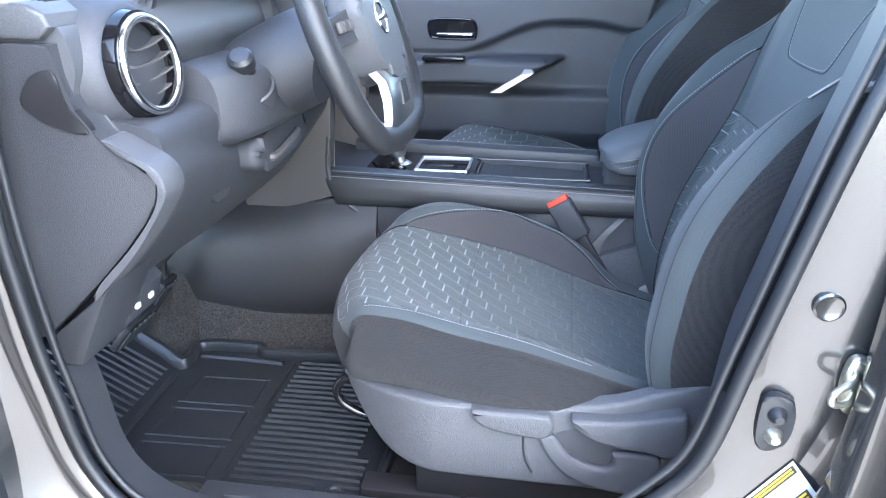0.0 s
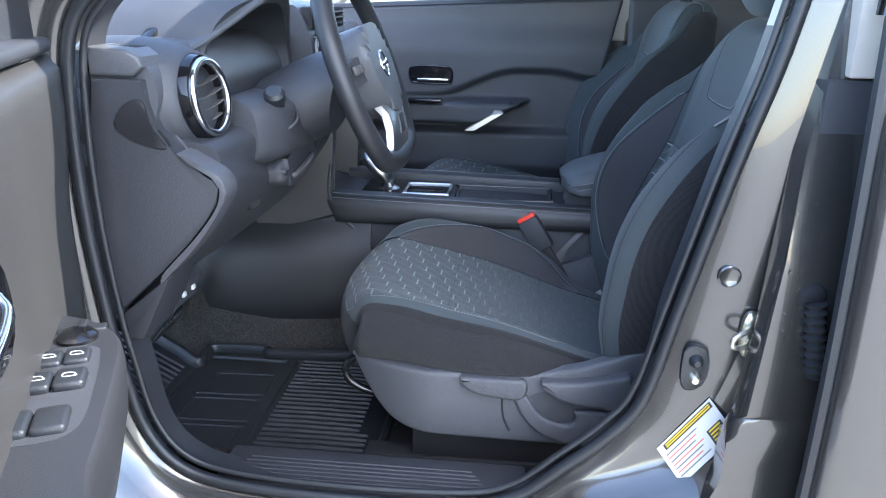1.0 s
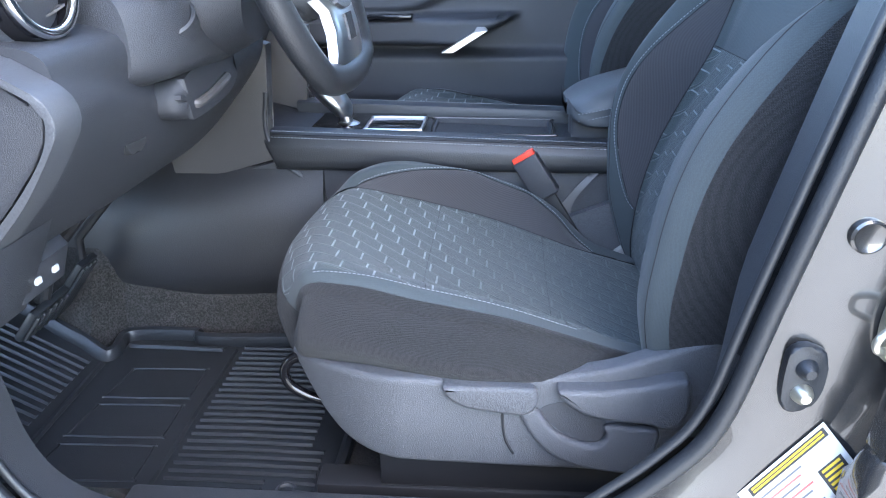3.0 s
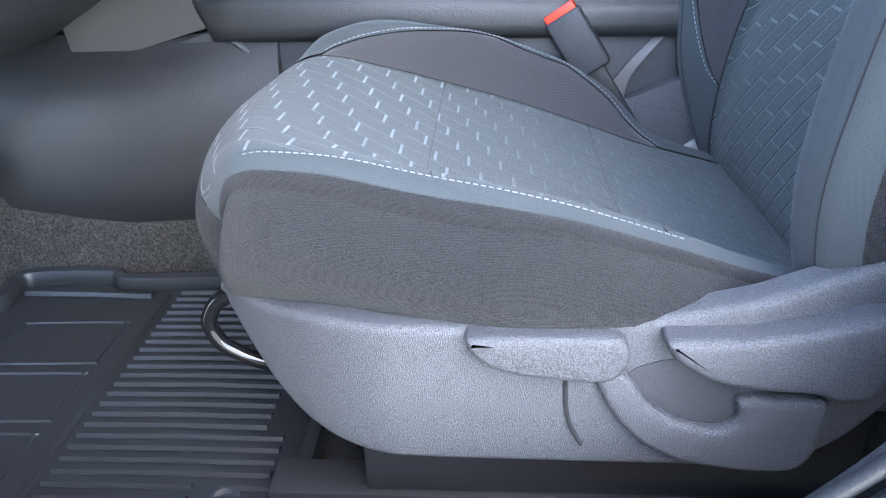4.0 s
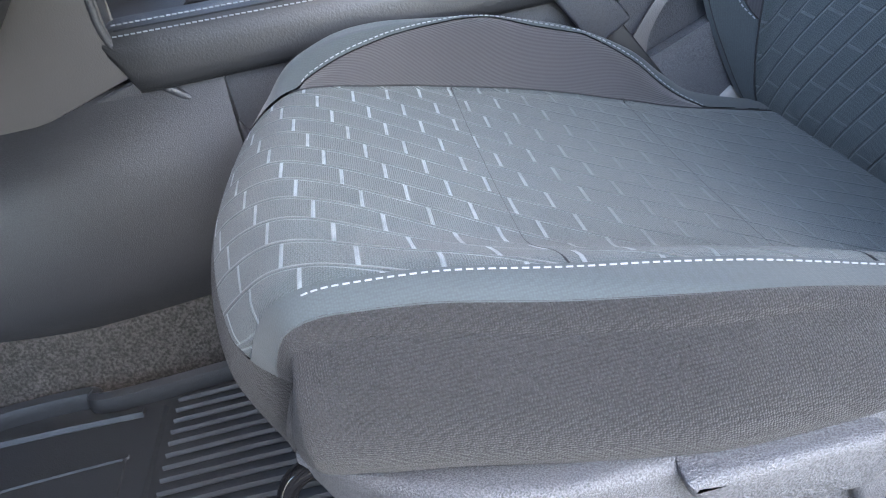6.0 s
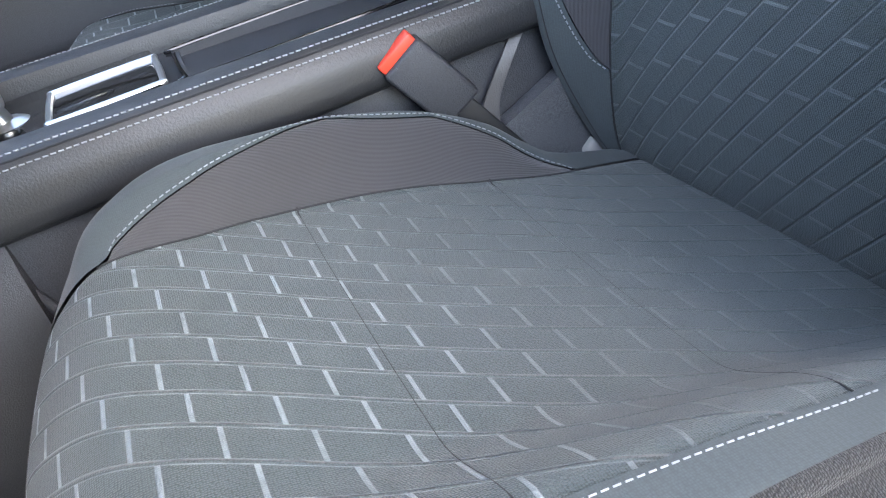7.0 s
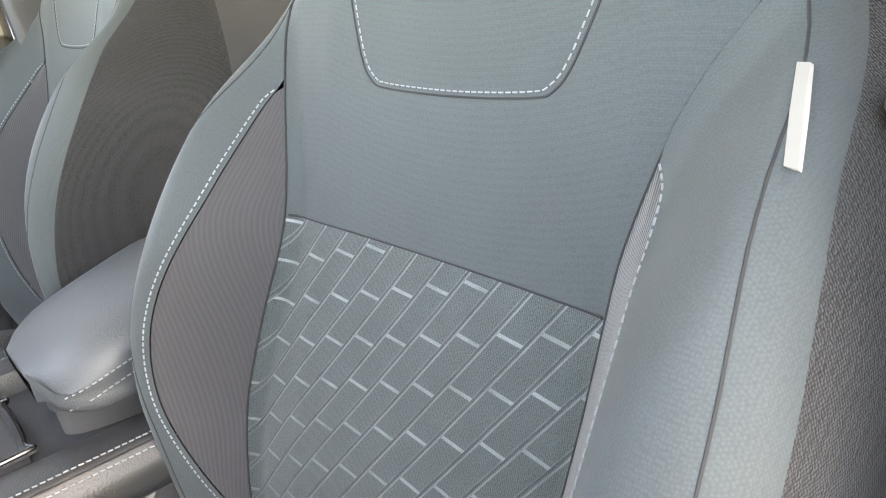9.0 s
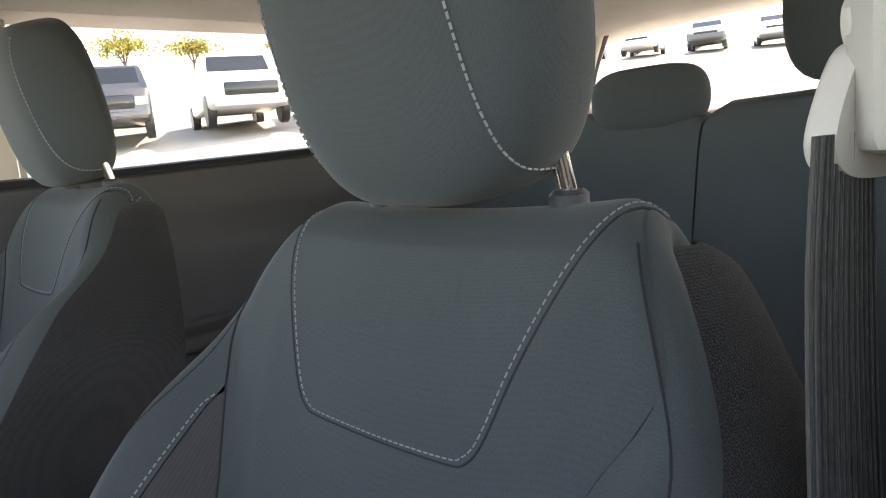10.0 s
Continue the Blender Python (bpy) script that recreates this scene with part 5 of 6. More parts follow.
for k in range(2):
    bar("print_bar", 0.13, 0.94, 0.075 + 0.05 * k, 0.105 + 0.05 * k, YELLOW, 0.0019, sheet, "yellow printed bar")
bar("badge_box", 0.70, 0.95, 0.50, 0.93, BLACK_INK, 0.0016, sheet, "black printed box")
for k in range(5):
    bar("print_bar", 0.73, 0.92, 0.53 + 0.075 * k, 0.57 + 0.075 * k, YELLOW, 0.0019, sheet, "yellow printed bar")
for k in range(7):
    bar("print_bar", 0.06, 0.62 - 0.05 * (k % 3), 0.27 + 0.095 * k, 0.30 + 0.095 * k, PALE_RED if k % 2 else GREY_INK, 0.0016, sheet, "fine printed bar")
# harness boot and hinge
boot = thing("harness_boot", "black ribbed rubber harness boot at the rear door hinge", "boot", (0, 0, 0))
bm = bmesh.new()
prof = []
for k in range(45):
    prof.append((0.002 * k, 0.0085 + 0.0042 * (0.5 + 0.5 * math.cos(k * math.pi / 2.5))))
lathe(bm, (0.374, 0.662, 0.812), (0.12, -0.1, -1), prof, 24)
part("bellows", bm, DARK_SEAM, boot, "black rubber bellows")
bm = bmesh.new()
lathe(bm, (0.372, 0.672, 0.816), (0.1, -1, -0.2), [(0, 0.017), (0.004, 0.016), (0.007, 0.012)], 28)
part("boot_collar", bm, DARK_SEAM, boot, "black rubber collar")
hinge = part_empty("rear_hinge", body)
bm = bmesh.new()
rbox(bm, (0.342, 0.682, 0.566), (0.42, 0.694, 0.613), 0.006, 3)
part("hinge_leaf", bm, PAINT, hinge, "gunmetal hinge leaf")
for x in (0.358, 0.385):
    bm = bmesh.new()
    lathe(bm, (x, 0.683, 0.589), (0, -1, 0), [(0, 0.011), (0.005, 0.011), (0.006, 0.008)], 6)
    part("bolt", bm, PAINT, hinge, "painted bolt head")
# water drops on the outer pillar face
drops = bmesh.new()
rnd = random.Random(4)
for k in range(70):
    z = rnd.uniform(0.75, 1.3)
    x = 0.33 + 0.17 * max(0.0, z - 0.9) + rnd.uniform(0.008, 0.05)
    bmesh.ops.create_uvsphere(drops, u_segments=8, v_segments=5, radius=1.0, matrix=Matrix.Translation((x, 0.6695 + lean(z), z)) @ Matrix.Diagonal((rnd.uniform(0.0008, 0.0026), 0.0008, rnd.uniform(0.001, 0.003), 1)))
tagged(part("water_drops", drops, GLASS), "clear water drops on the painted pillar face", "water drops", kind="stuff")

# ---- driver's belt ----
belt = thing("seat_belt", "dark seat belt hanging from a pale guide loop", "seat belt", (0, 0.012, -0.030))
bm = bmesh.new()
left = smooth_line([(0.362, 0.8440, 1.168), (0.360, 0.8465, 1.114), (0.360, 0.8470, 1.022), (0.358, 0.8460, 0.93)], 16)
right = smooth_line([(0.396, 0.8370, 1.168), (0.395, 0.8362, 1.086), (0.395, 0.8342, 1.01), (0.394, 0.833, 0.93)], 16)
rings = []
for p, q in zip(left, right):
    rings.append([p + (q - p) * f + np.array((-0.0003, -0.0012, 0)) * (4 * f * (1 - f)) for f in np.linspace(0, 1, 9)] + [p + (q - p) * f + np.array((0.0004, 0.0015, 0)) for f in np.linspace(1, 0, 9)])
loft(bm, rings)
webbing = part("webbing", bm, WEBBING, belt, "dark woven webbing")
for k in range(12):
    f = 0.06 + 0.08 * k
    bm = bmesh.new()
    tube(bm, [p + (q - p) * f + np.array((-0.0004, -0.0012, 0)) for p, q in zip(left, right)], 0.0007 if k not in (5, 6) else 0.0011, 5)
    part("woven_rib", bm, WEBBING, webbing)
bm = bmesh.new()
plate = smooth_line([(0.388, 1.197), (0.402, 1.198), (0.414, 1.185), (0.424, 1.166), (0.42, 1.154), (0.40, 1.151), (0.376, 1.154), (0.369, 1.165), (0.376, 1.182)], 50, True)
soft_plate(bm, plate, 0.839, 0.851, 0.004)
for v in bm.verts:
    v.co.y -= 0.2 * (v.co.x - 0.375)
part("guide_loop", bm, BEIGE, belt, "pale beige guide loop")
bm = bmesh.new()
lathe(bm, (0.395, 0.83, 1.205), (0, 1, 0), [(0, 0.014), (0.010, 0.013), (0.014, 0.009)], 28)
part("guide_bolt_cover", bm, BEIGE, belt, "pale bolt cover")
bm = bmesh.new()
ringp = smooth_line([(0.338, 0.858, 1.012), (0.355, 0.862, 1.014), (0.40, 0.848, 1.0), (0.43, 0.832, 1.0), (0.41, 0.822, 1.015), (0.37, 0.824, 1.03), (0.345, 0.838, 1.022)], 40, True)
tube(bm, ringp, 0.006, 8, True)
part("belt_bezel", bm, GREY_TRIM, belt, "grey plastic belt bezel")

# ---- rear seat ----
bench = thing("rear_seat", "dark fabric split rear seat with three headrests", "rear seat", (-0.10, 0, 0))
def back_block(y0, y1, name):
    bm = bmesh.new()
    rings = []
    for y, e in ((y0, 0.80), (y0 + 0.012, 0.95), (y0 + 0.04, 1.0), ((y0 + y1) / 2, 1.02), (y1 - 0.04, 1.0), (y1 - 0.012, 0.95), (y1, 0.80)):
        sec = [(1.27, 0.55), (1.305, 0.75), (1.36, 1.0), (1.395, 1.14), (1.425, 1.172), (1.47, 1.165), (1.49, 1.10), (1.40, 0.55)]
        c = np.array((1.39, 0.9))
        rings.append([(x, y, z) for x, z in smooth_line([tuple(c + (np.array(q) - c) * (0.9 * (e < 0.9) + e * (e >= 0.9))) for q in sec], 40, True)])
    loft(bm, rings)
    return part(name, bm, FABRIC, bench, "dark fabric backrest section")
back_block(0.88, 1.372, "backrest_section")
back_block(1.376, 2.06, "backrest_section")
bm = bmesh.new()
rings = []
for y in np.linspace(0.88, 2.06, 8):
    rings.append([(x, y, z) for x, z in smooth_line([(0.86, 0.40), (0.84, 0.55), (0.88, 0.60), (1.1, 0.57), (1.34, 0.53), (1.36, 0.40)], 36, True)])
loft(bm, rings)
part("bench_cushion", bm, FABRIC, bench, "dark fabric bench cushion")
def rear_head(yc, hw, z0, z1, name):
    bm = bmesh.new()
    rings = []
    for k in range(17):
        t = -math.pi / 2 + math.pi * k / 16
        h = math.sin(t)
        w = max(math.cos(t), 0.001) ** 0.45
        zc = (z0 + z1) / 2 + (z1 - z0) / 2 * math.copysign(abs(h) ** 0.85, h)
        rings.append([(1.425 + 0.045 * w * math.copysign(abs(math.sin(a)) ** 0.8, math.sin(a)), yc + hw * w * math.copysign(abs(math.cos(a)) ** 0.7, math.cos(a)), zc) for a in np.linspace(0, 2 * math.pi, 36, endpoint=False)])
    loft(bm, rings)
    part(name, bm, FABRIC, bench, "dark fabric headrest")
rear_head(1.487, 0.118, 1.135, 1.252, "headrest")
rear_head(1.115, 0.125, 1.185, 1.40, "headrest")
rear_head(1.86, 0.125, 1.185, 1.40, "headrest")
bm = bmesh.new()
rbox(bm, (1.5, 0.84, 1.10), (1.95, 2.13, 1.125), 0.008)
tagged(part("parcel_shelf", bm, PLASTIC), "dark parcel shelf behind the rear seat", "shelf")


# ---- front seats ----
class Form:
    """An upholstered body: a profile in the x-z plane and a height over it across y."""

    def __init__(self, prof, width, rise, corner, turn=1, inner=None):
        self.pts = smooth_line(prof, 400)
        d = np.gradient(self.pts, axis=0)
        d /= np.linalg.norm(d, axis=1)[:, None]
        self.nrm = np.stack([-d[:, 1], d[:, 0]], 1) * turn
        s = np.concatenate([[0], np.cumsum(np.linalg.norm(np.diff(self.pts, axis=0), axis=1))])
        self.s, self.length = s, s[-1]
        self.turn = turn
        self.inner = inner or width
        self.width, self.rise, self.corner = width, rise, corner

    def at(self, y, b, lift=0.0):
        """The place at y off the middle and b metres along the profile."""
        x, z = np.interp(b, self.s, self.pts[:, 0]), np.interp(b, self.s, self.pts[:, 1])
        nx, nz = np.interp(b, self.s, self.nrm[:, 0]), np.interp(b, self.s, self.nrm[:, 1])
        w, r = (self.inner if y > 0 else self.width)(b), self.corner(b)
        h = self.rise(y, b)
        over = np.clip(abs(y) - (w - r), 0, r)
        h = h - (r - np.sqrt(np.maximum(r * r - over * over, 0))) + lift
        return np.array((x + nx * h, y, z + nz * h))


def patch(name, form, lo, hi, b0, b1, nu, nv, mat, parent, flip, label="", edge=0.0, uv=False):
    """A panel of an upholstered body between two lines across y, from b0 to b1."""
    verts, faces, uvs = [], [], []
    for j in range(nv + 1):
        b = b0 + (b1 - b0) * j / nv
        l, h = lo(b), hi(b)
        for i in range(nu + 1):
            f = i / nu
            y = l + (h - l) * f
            d = min(f, 1 - f) * abs(h - l)
            dip = -edge * math.exp(-(d / 0.006) ** 2) if edge else 0.0
            verts.append(form.at(y, b, dip) * (1, flip, 1))
            uvs.append((-y, b * form.turn))
    for j in range(nv):
        for i in range(nu):
            a = j * (nu + 1) + i
            q = (a, a + 1, a + nu + 2, a + nu + 1)
            faces.append(q if flip < 0 else q[::-1])
    ob = mesh_from(name, verts, faces, mat, parent, label)
    if uv:
        layer = ob.data.uv_layers.new(name="cloth")
        for loop in ob.data.loops:
            layer.data[loop.index].uv = uvs[loop.vertex_index]
    return ob


def wall(name, form, side, b0, b1, nv, down, rows, mat, parent, flip, label=""):
    """The side of an upholstered body: from its rim along `down(b, k)` offsets."""
    verts, faces = [], []
    for j in range(nv + 1):
        b = b0 + (b1 - b0) * j / nv
        p = form.at(side * (form.inner if side > 0 else form.width)(b), b)
        for k in range(rows + 1):
            verts.append((p + np.array(down(b, k / rows, side))) * (1, flip, 1))
    for j in range(nv):
        for k in range(rows):
            a = j * (rows + 1) + k
            q = (a, a + 1, a + rows + 2, a + rows + 1)
            faces.append(q if side * flip > 0 else q[::-1])
    return mesh_from(name, verts, faces, mat, parent, label)


def stitches(name, form, line, parent, flip, mat, step=0.0054, length=0.0034, r=0.0005, lift=0.0004):
    """Separate stitches along a seam, joined as one row of thread."""
    ys = smooth_line(line, 200)
    pts = [form.at(y, b, lift) * (1, flip, 1) for y, b in ys]
    run = np.concatenate([[0], np.cumsum([np.linalg.norm(q - p) for p, q in zip(pts, pts[1:])])])
    pts = np.array(pts)
    bm = bmesh.new()
    t = 0.0
    while t + length < run[-1]:
        seg = [[np.interp(t + length * f, run, pts[:, k]) for k in range(3)] for f in (0, 0.5, 1)]
        tube(bm, seg, r, 5)
        t += step
    return part(name, bm, mat, parent)


def seam(name, form, line, parent, flip, r=0.0012, lift=-0.0004, mat=None):
    ys = smooth_line(line, 60)
    bm = bmesh.new()
    tube(bm, [form.at(y, b, lift) * (1, flip, 1) for y, b in ys], r, 5)
    return part(name, bm, mat or DARK_SEAM, parent)


# how far inboard the patterned panel reaches, by the length along the cushion
INNER_EDGE = curve((0.0, 0.165), (0.1, 0.168), (0.19, 0.167), (0.25, 0.175), (0.30, 0.174), (0.355, 0.162), (0.40, 0.148), (0.44, 0.134), (0.49, 0.127), (0.55, 0.12), (0.7, 0.11))


def cushion_form():
    prof = [(0.27, 0.533), (0.21, 0.549), (0.146, 0.566), (0.088, 0.586), (0.0, 0.613), (-0.07, 0.637), (-0.13, 0.660), (-0.175, 0.675), (-0.213, 0.680), (-0.247, 0.666), (-0.271, 0.640), (-0.281, 0.604), (-0.276, 0.565), (-0.262, 0.515)]
    wide = curve((0.0, 0.185), (0.1, 0.198), (0.19, 0.208), (0.28, 0.214), (0.31, 0.213), (0.355, 0.205), (0.42, 0.193), (0.466, 0.184), (0.504, 0.174), (0.54, 0.163), (0.576, 0.153), (0.613, 0.146), (0.7, 0.14))
    hin = curve((0.0, 0.0), (0.1, 0.004), (0.14, 0.020), (0.178, 0.038), (0.238, 0.054), (0.29, 0.059), (0.34, 0.057), (0.393, 0.048), (0.445, 0.036), (0.49, 0.016), (0.53, 0.0), (0.7, 0.0))
    hout = curve((0.0, 0.024), (0.1, 0.033), (0.19, 0.035), (0.26, 0.036), (0.31, 0.032), (0.355, 0.025), (0.42, 0.014), (0.466, 0.003), (0.504, -0.002), (0.7, 0.0))

    def rise(y, b):
        nose = ss(0.47, 0.58, b)
        if y > 0:
            e = INNER_EDGE(b)
            h = hin(b) * ss(e - 0.006, e + 0.036, y) - 0.014 * (y / 0.15) ** 2 * nose
        else:
            h = hout(b) * ss(0.10, 0.178, -y) - 0.034 * (y / 0.15) ** 2 * nose
        return h - 0.004 * max(0.0, 1 - (y / 0.15) ** 2)

    narrow = curve((0.0, 0.195), (0.1, 0.206), (0.2, 0.215), (0.38, 0.214), (0.45, 0.204), (0.5, 0.188), (0.55, 0.17), (0.6, 0.158), (0.7, 0.15))
    return Form(prof, wide, rise, lambda b: 0.007 + 0.015 * ss(0.2, 0.4, b) + 0.006 * ss(0.42, 0.55, b), -1, narrow)


# the backrest panel's two edges, by the height along it
BACK_INNER = curve((0.0, 0.188), (0.13, 0.190), (0.22, 0.192), (0.295, 0.182), (0.385, 0.164), (0.44, 0.170), (0.485, 0.180), (0.54, 0.188), (0.63, 0.19), (1.4, 0.28))
BACK_OUTER = curve((0.0, 0.105), (0.15, 0.110), (0.246, 0.115), (0.289, 0.119), (0.342, 0.124), (0.391, 0.127), (0.427, 0.131), (0.483, 0.147), (0.511, 0.160), (0.546, 0.182), (0.63, 0.2), (1.4, 0.28))


def back_form():
    prof = [(0.25, 0.50), (0.236, 0.56), (0.243, 0.64), (0.264, 0.72), (0.294, 0.80), (0.326, 0.885), (0.352, 0.97), (0.374, 1.036), (0.398, 1.080), (0.425, 1.103), (0.455, 1.108), (0.480, 1.090), (0.486, 1.04), (0.468, 0.9), (0.43, 0.7), (0.40, 0.55)]
    wide = curve((0.0, 0.22), (0.15, 0.238), (0.28, 0.246), (0.40, 0.242), (0.468, 0.230), (0.51, 0.219), (0.546, 0.204), (0.58, 0.190), (0.62, 0.172), (0.66, 0.155), (0.70, 0.15), (0.78, 0.18), (0.9, 0.2), (1.3, 0.2))
    slim = curve((0.0, 0.205), (0.15, 0.233), (0.28, 0.239), (0.40, 0.236), (0.45, 0.229), (0.50, 0.217), (0.546, 0.204), (0.58, 0.190), (0.62, 0.172), (0.66, 0.155), (0.70, 0.15), (0.78, 0.18), (0.9, 0.2), (1.3, 0.2))
    high_out = curve((0.0, 0.02), (0.08, 0.05), (0.15, 0.076), (0.21, 0.09), (0.28, 0.104), (0.34, 0.104), (0.415, 0.088), (0.468, 0.063), (0.51, 0.036), (0.56, 0.014), (0.62, 0.0), (1.4, 0.0))
    high_in = curve((0.0, 0.02), (0.08, 0.042), (0.13, 0.058), (0.17, 0.070), (0.25, 0.094), (0.325, 0.098), (0.415, 0.080), (0.498, 0.046), (0.565, 0.016), (0.62, 0.0), (1.4, 0.0))

    def rise(y, b):
        if y > 0:
            h = high_in(b) * ss(BACK_INNER(b) - 0.012, BACK_INNER(b) + 0.042, y)
        else:
            h = high_out(b) * ss(BACK_OUTER(b) - 0.010, BACK_OUTER(b) + 0.085, -y)
        return h - 0.006 * max(0.0, 1 - (y / 0.13) ** 2) * (b < 0.7)

    return Form(prof, wide, rise, lambda b: 0.026, 1, slim)


def front_seat(y0, flip, label, tag):
    """flip +1: the door is on the -y side."""
    seat = thing("car_seat", label, "car seat", (0, y0, 0), group="front seats")
    cu, ba = cushion_form(), back_form()
    L = cu.length
    # cushion
    inner_l = INNER_EDGE
    front = 0.575
    outer_l = curve((0.0, -0.155), (0.1, -0.168), (0.18, -0.178), (0.30, -0.177), (0.42, -0.170), (0.485, -0.163), (0.54, -0.15), (0.6, -0.138), (0.7, -0.13))
    top = lambda b: min(inner_l(b) + 0.034 * math.sin(math.pi * min(max((b - 0.104) / 0.388, 0), 1)) ** 0.5, cu.inner(b) - 0.012)
    cushion = part_empty("cushion", seat)
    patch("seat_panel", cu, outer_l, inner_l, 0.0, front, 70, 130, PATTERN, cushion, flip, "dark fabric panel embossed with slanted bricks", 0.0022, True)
    patch("inner_bolster_insert", cu, inner_l, top, 0.104, 0.492, 24, 80, INSERT, cushion, flip, "ribbed grey fabric insert", 0.0012, True)
    patch("inner_bolster", cu, top, cu.inner, 0.0, front, 26, 110, FABRIC, cushion, flip, "smooth dark fabric")
    hem_l = lambda b: outer_l(b) - 0.78 * (cu.width(b) + outer_l(b))
    patch("outer_bolster", cu, hem_l, outer_l, 0.0, front, 18, 110, FABRIC, cushion, flip, "smooth dark fabric")
    patch("side_hem", cu, lambda b: -cu.width(b), hem_l, 0.0, front, 18, 110, FABRIC_SIDE, cushion, flip, "dark mesh fabric")
    patch("front_face", cu, lambda b: -cu.width(b), cu.inner, front, L, 50, 24, FABRIC_SIDE, cushion, flip, "dark mesh fabric")

    def down(b, f, s):
        z = cu.at(s * (cu.inner if s > 0 else cu.width)(b), b)[2]
        g = ss(0.46, 0.58, b)
        belly = math.sin(math.pi * min(1, f * 1.55)) ** 0.85
        return (-0.012 * g * belly + 0.03 * g * f * f, s * ((0.034 if s < 0 else 0.012) * belly * (1 - 0.5 * g) - 0.03 * f * f), -(z - 0.50) * f)
    wall("outer_side", cu, -1, 0.06, L, 100, down, 16, FABRIC_SIDE, cushion, flip, "dark mesh fabric")
    wall("inner_side", cu, 1, 0.0, L, 90, down, 12, FABRIC_SIDE, cushion, flip, "dark mesh fabric")
    stitches("stitching", cu, [(top(b) + 0.002, b) for b in np.linspace(0.104, 0.492, 60)], cushion, flip, THREAD)
    stitches("stitching", cu, [(outer_l(b) - 0.004, b) for b in np.linspace(0.18, 0.488, 24)], cushion, flip, THREAD)
    seam("seam", cu, [(inner_l(b), b) for b in np.linspace(0.02, 0.5, 30)], cushion, flip, 0.001, -0.002)
    seam("seam", cu, [(outer_l(b), b) for b in np.linspace(0.02, 0.5, 30)], cushion, flip, 0.0009, -0.0022)
    seam("seam", cu, [(hem_l(b), b) for b in np.linspace(0.07, front, 50)], cushion, flip, 0.0007, -0.0007, FABRIC)
    seam("seam", cu, [(y, front) for y in np.linspace(-0.14, 0.15, 20)], cushion, flip, 0.0008, -0.0004, FABRIC_SIDE)
    for at in (0.358, 0.19):
        seam("seam", cu, [(y, at) for y in np.linspace(outer_l(at), inner_l(at), 12)], cushion, flip, 0.0006, -0.0004)
    # backrest
    backrest = part_empty("backrest", seat)
    B = ba.length
    ridge = 0.395
    rim = lambda b, s=1: (ba.inner if s > 0 else ba.width)(b)
    lim = lambda b, s=1: min((BACK_INNER if s > 0 else BACK_OUTER)(b), rim(b, s) - 0.010)
    ins_w, ins_b, ins_t = {1: 0.030, -1: 0.047}, {1: 0.127, -1: 0.09}, {1: 0.49, -1: 0.47}
    ins = lambda b, s=1: min(lim(b, s) + ins_w[s] * math.sin(math.pi * min(max((b - ins_b[s]) / (ins_t[s] - ins_b[s]), 0), 1)) ** 0.6, rim(b, s) - 0.006)
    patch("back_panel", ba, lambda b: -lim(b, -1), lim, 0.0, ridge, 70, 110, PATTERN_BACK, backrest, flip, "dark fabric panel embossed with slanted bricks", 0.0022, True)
    patch("shoulder_panel", ba, lambda b: -lim(b, -1), lim, ridge, B, 50, 150, FABRIC, backrest, flip, "smooth dark fabric", 0.0015)
    for s in (1, -1):
        lo, hi = (lim, ins) if s > 0 else ((lambda b: -ins(b, -1)), (lambda b: -lim(b, -1)))
        patch("back_bolster_insert", ba, lo, hi, ins_b[s], ins_t[s], 20, 70, INSERT, backrest, flip, "ribbed grey fabric insert", 0.0012, True)
        lo, hi = (ins, ba.inner) if s > 0 else ((lambda b: -ba.width(b)), (lambda b: -ins(b, -1)))
        patch("back_bolster", ba, lo, hi, 0.0, B, 20, 150, FABRIC, backrest, flip, "smooth dark fabric")
        stitches("stitching", ba, [(s * (ins(b, s) + 0.002), b) for b in np.linspace(ins_b[s], ins_t[s], 40)], backrest, flip, THREAD, r=0.00065)
        seam("seam", ba, [(s * lim(b, s), b) for b in np.linspace(0.02, 0.55, 30)], backrest, flip, 0.0009, -0.0012)
        seam("seam", ba, [(s * (rim(b, s) - 0.014), b) for b in np.linspace(0.02, 0.628, 40)], backrest, flip, 0.0008, -0.0004)

        def hind(b, f, s):
            p = ba.at(s * rim(b, s), b)
            deep = np.interp(p[2], [0.5, 0.7, 1.0, 1.07, 1.11], [0.40, 0.43, 0.47, 0.48, 0.455]) - p[0]
            return (max(deep, 0.0) * f, s * 0.008 * math.sin(math.pi * f) ** 0.8, 0.0)
        wall("back_side", ba, s, 0.0, 0.70, 76, hind, 12, FABRIC_SIDE, backrest, flip, "dark mesh fabric")
    arm = [(0.148, 0.70), (0.150, 0.68), (0.144, 0.652), (0.13, 0.61), (0.106, 0.553), (0.09, 0.515), (0.078, 0.501), (0.062, 0.497)]
    stitches("stitching", ba, arm + [(0.0, 0.495)] + [(-0.93 * y, b) for y, b in arm[::-1]], backrest, flip, THREAD)
    seam("seam", ba, [(y * 1.03, b - 0.003) for y, b in arm] + [(0.0, 0.492)] + [(-y * 0.96, b - 0.003) for y, b in arm[::-1]], backrest, flip, 0.0009, -0.0002)
    seam("seam", ba, [(y, ridge) for y in np.linspace(-0.125, 0.162, 12)], backrest, flip, 0.001, -0.0006)
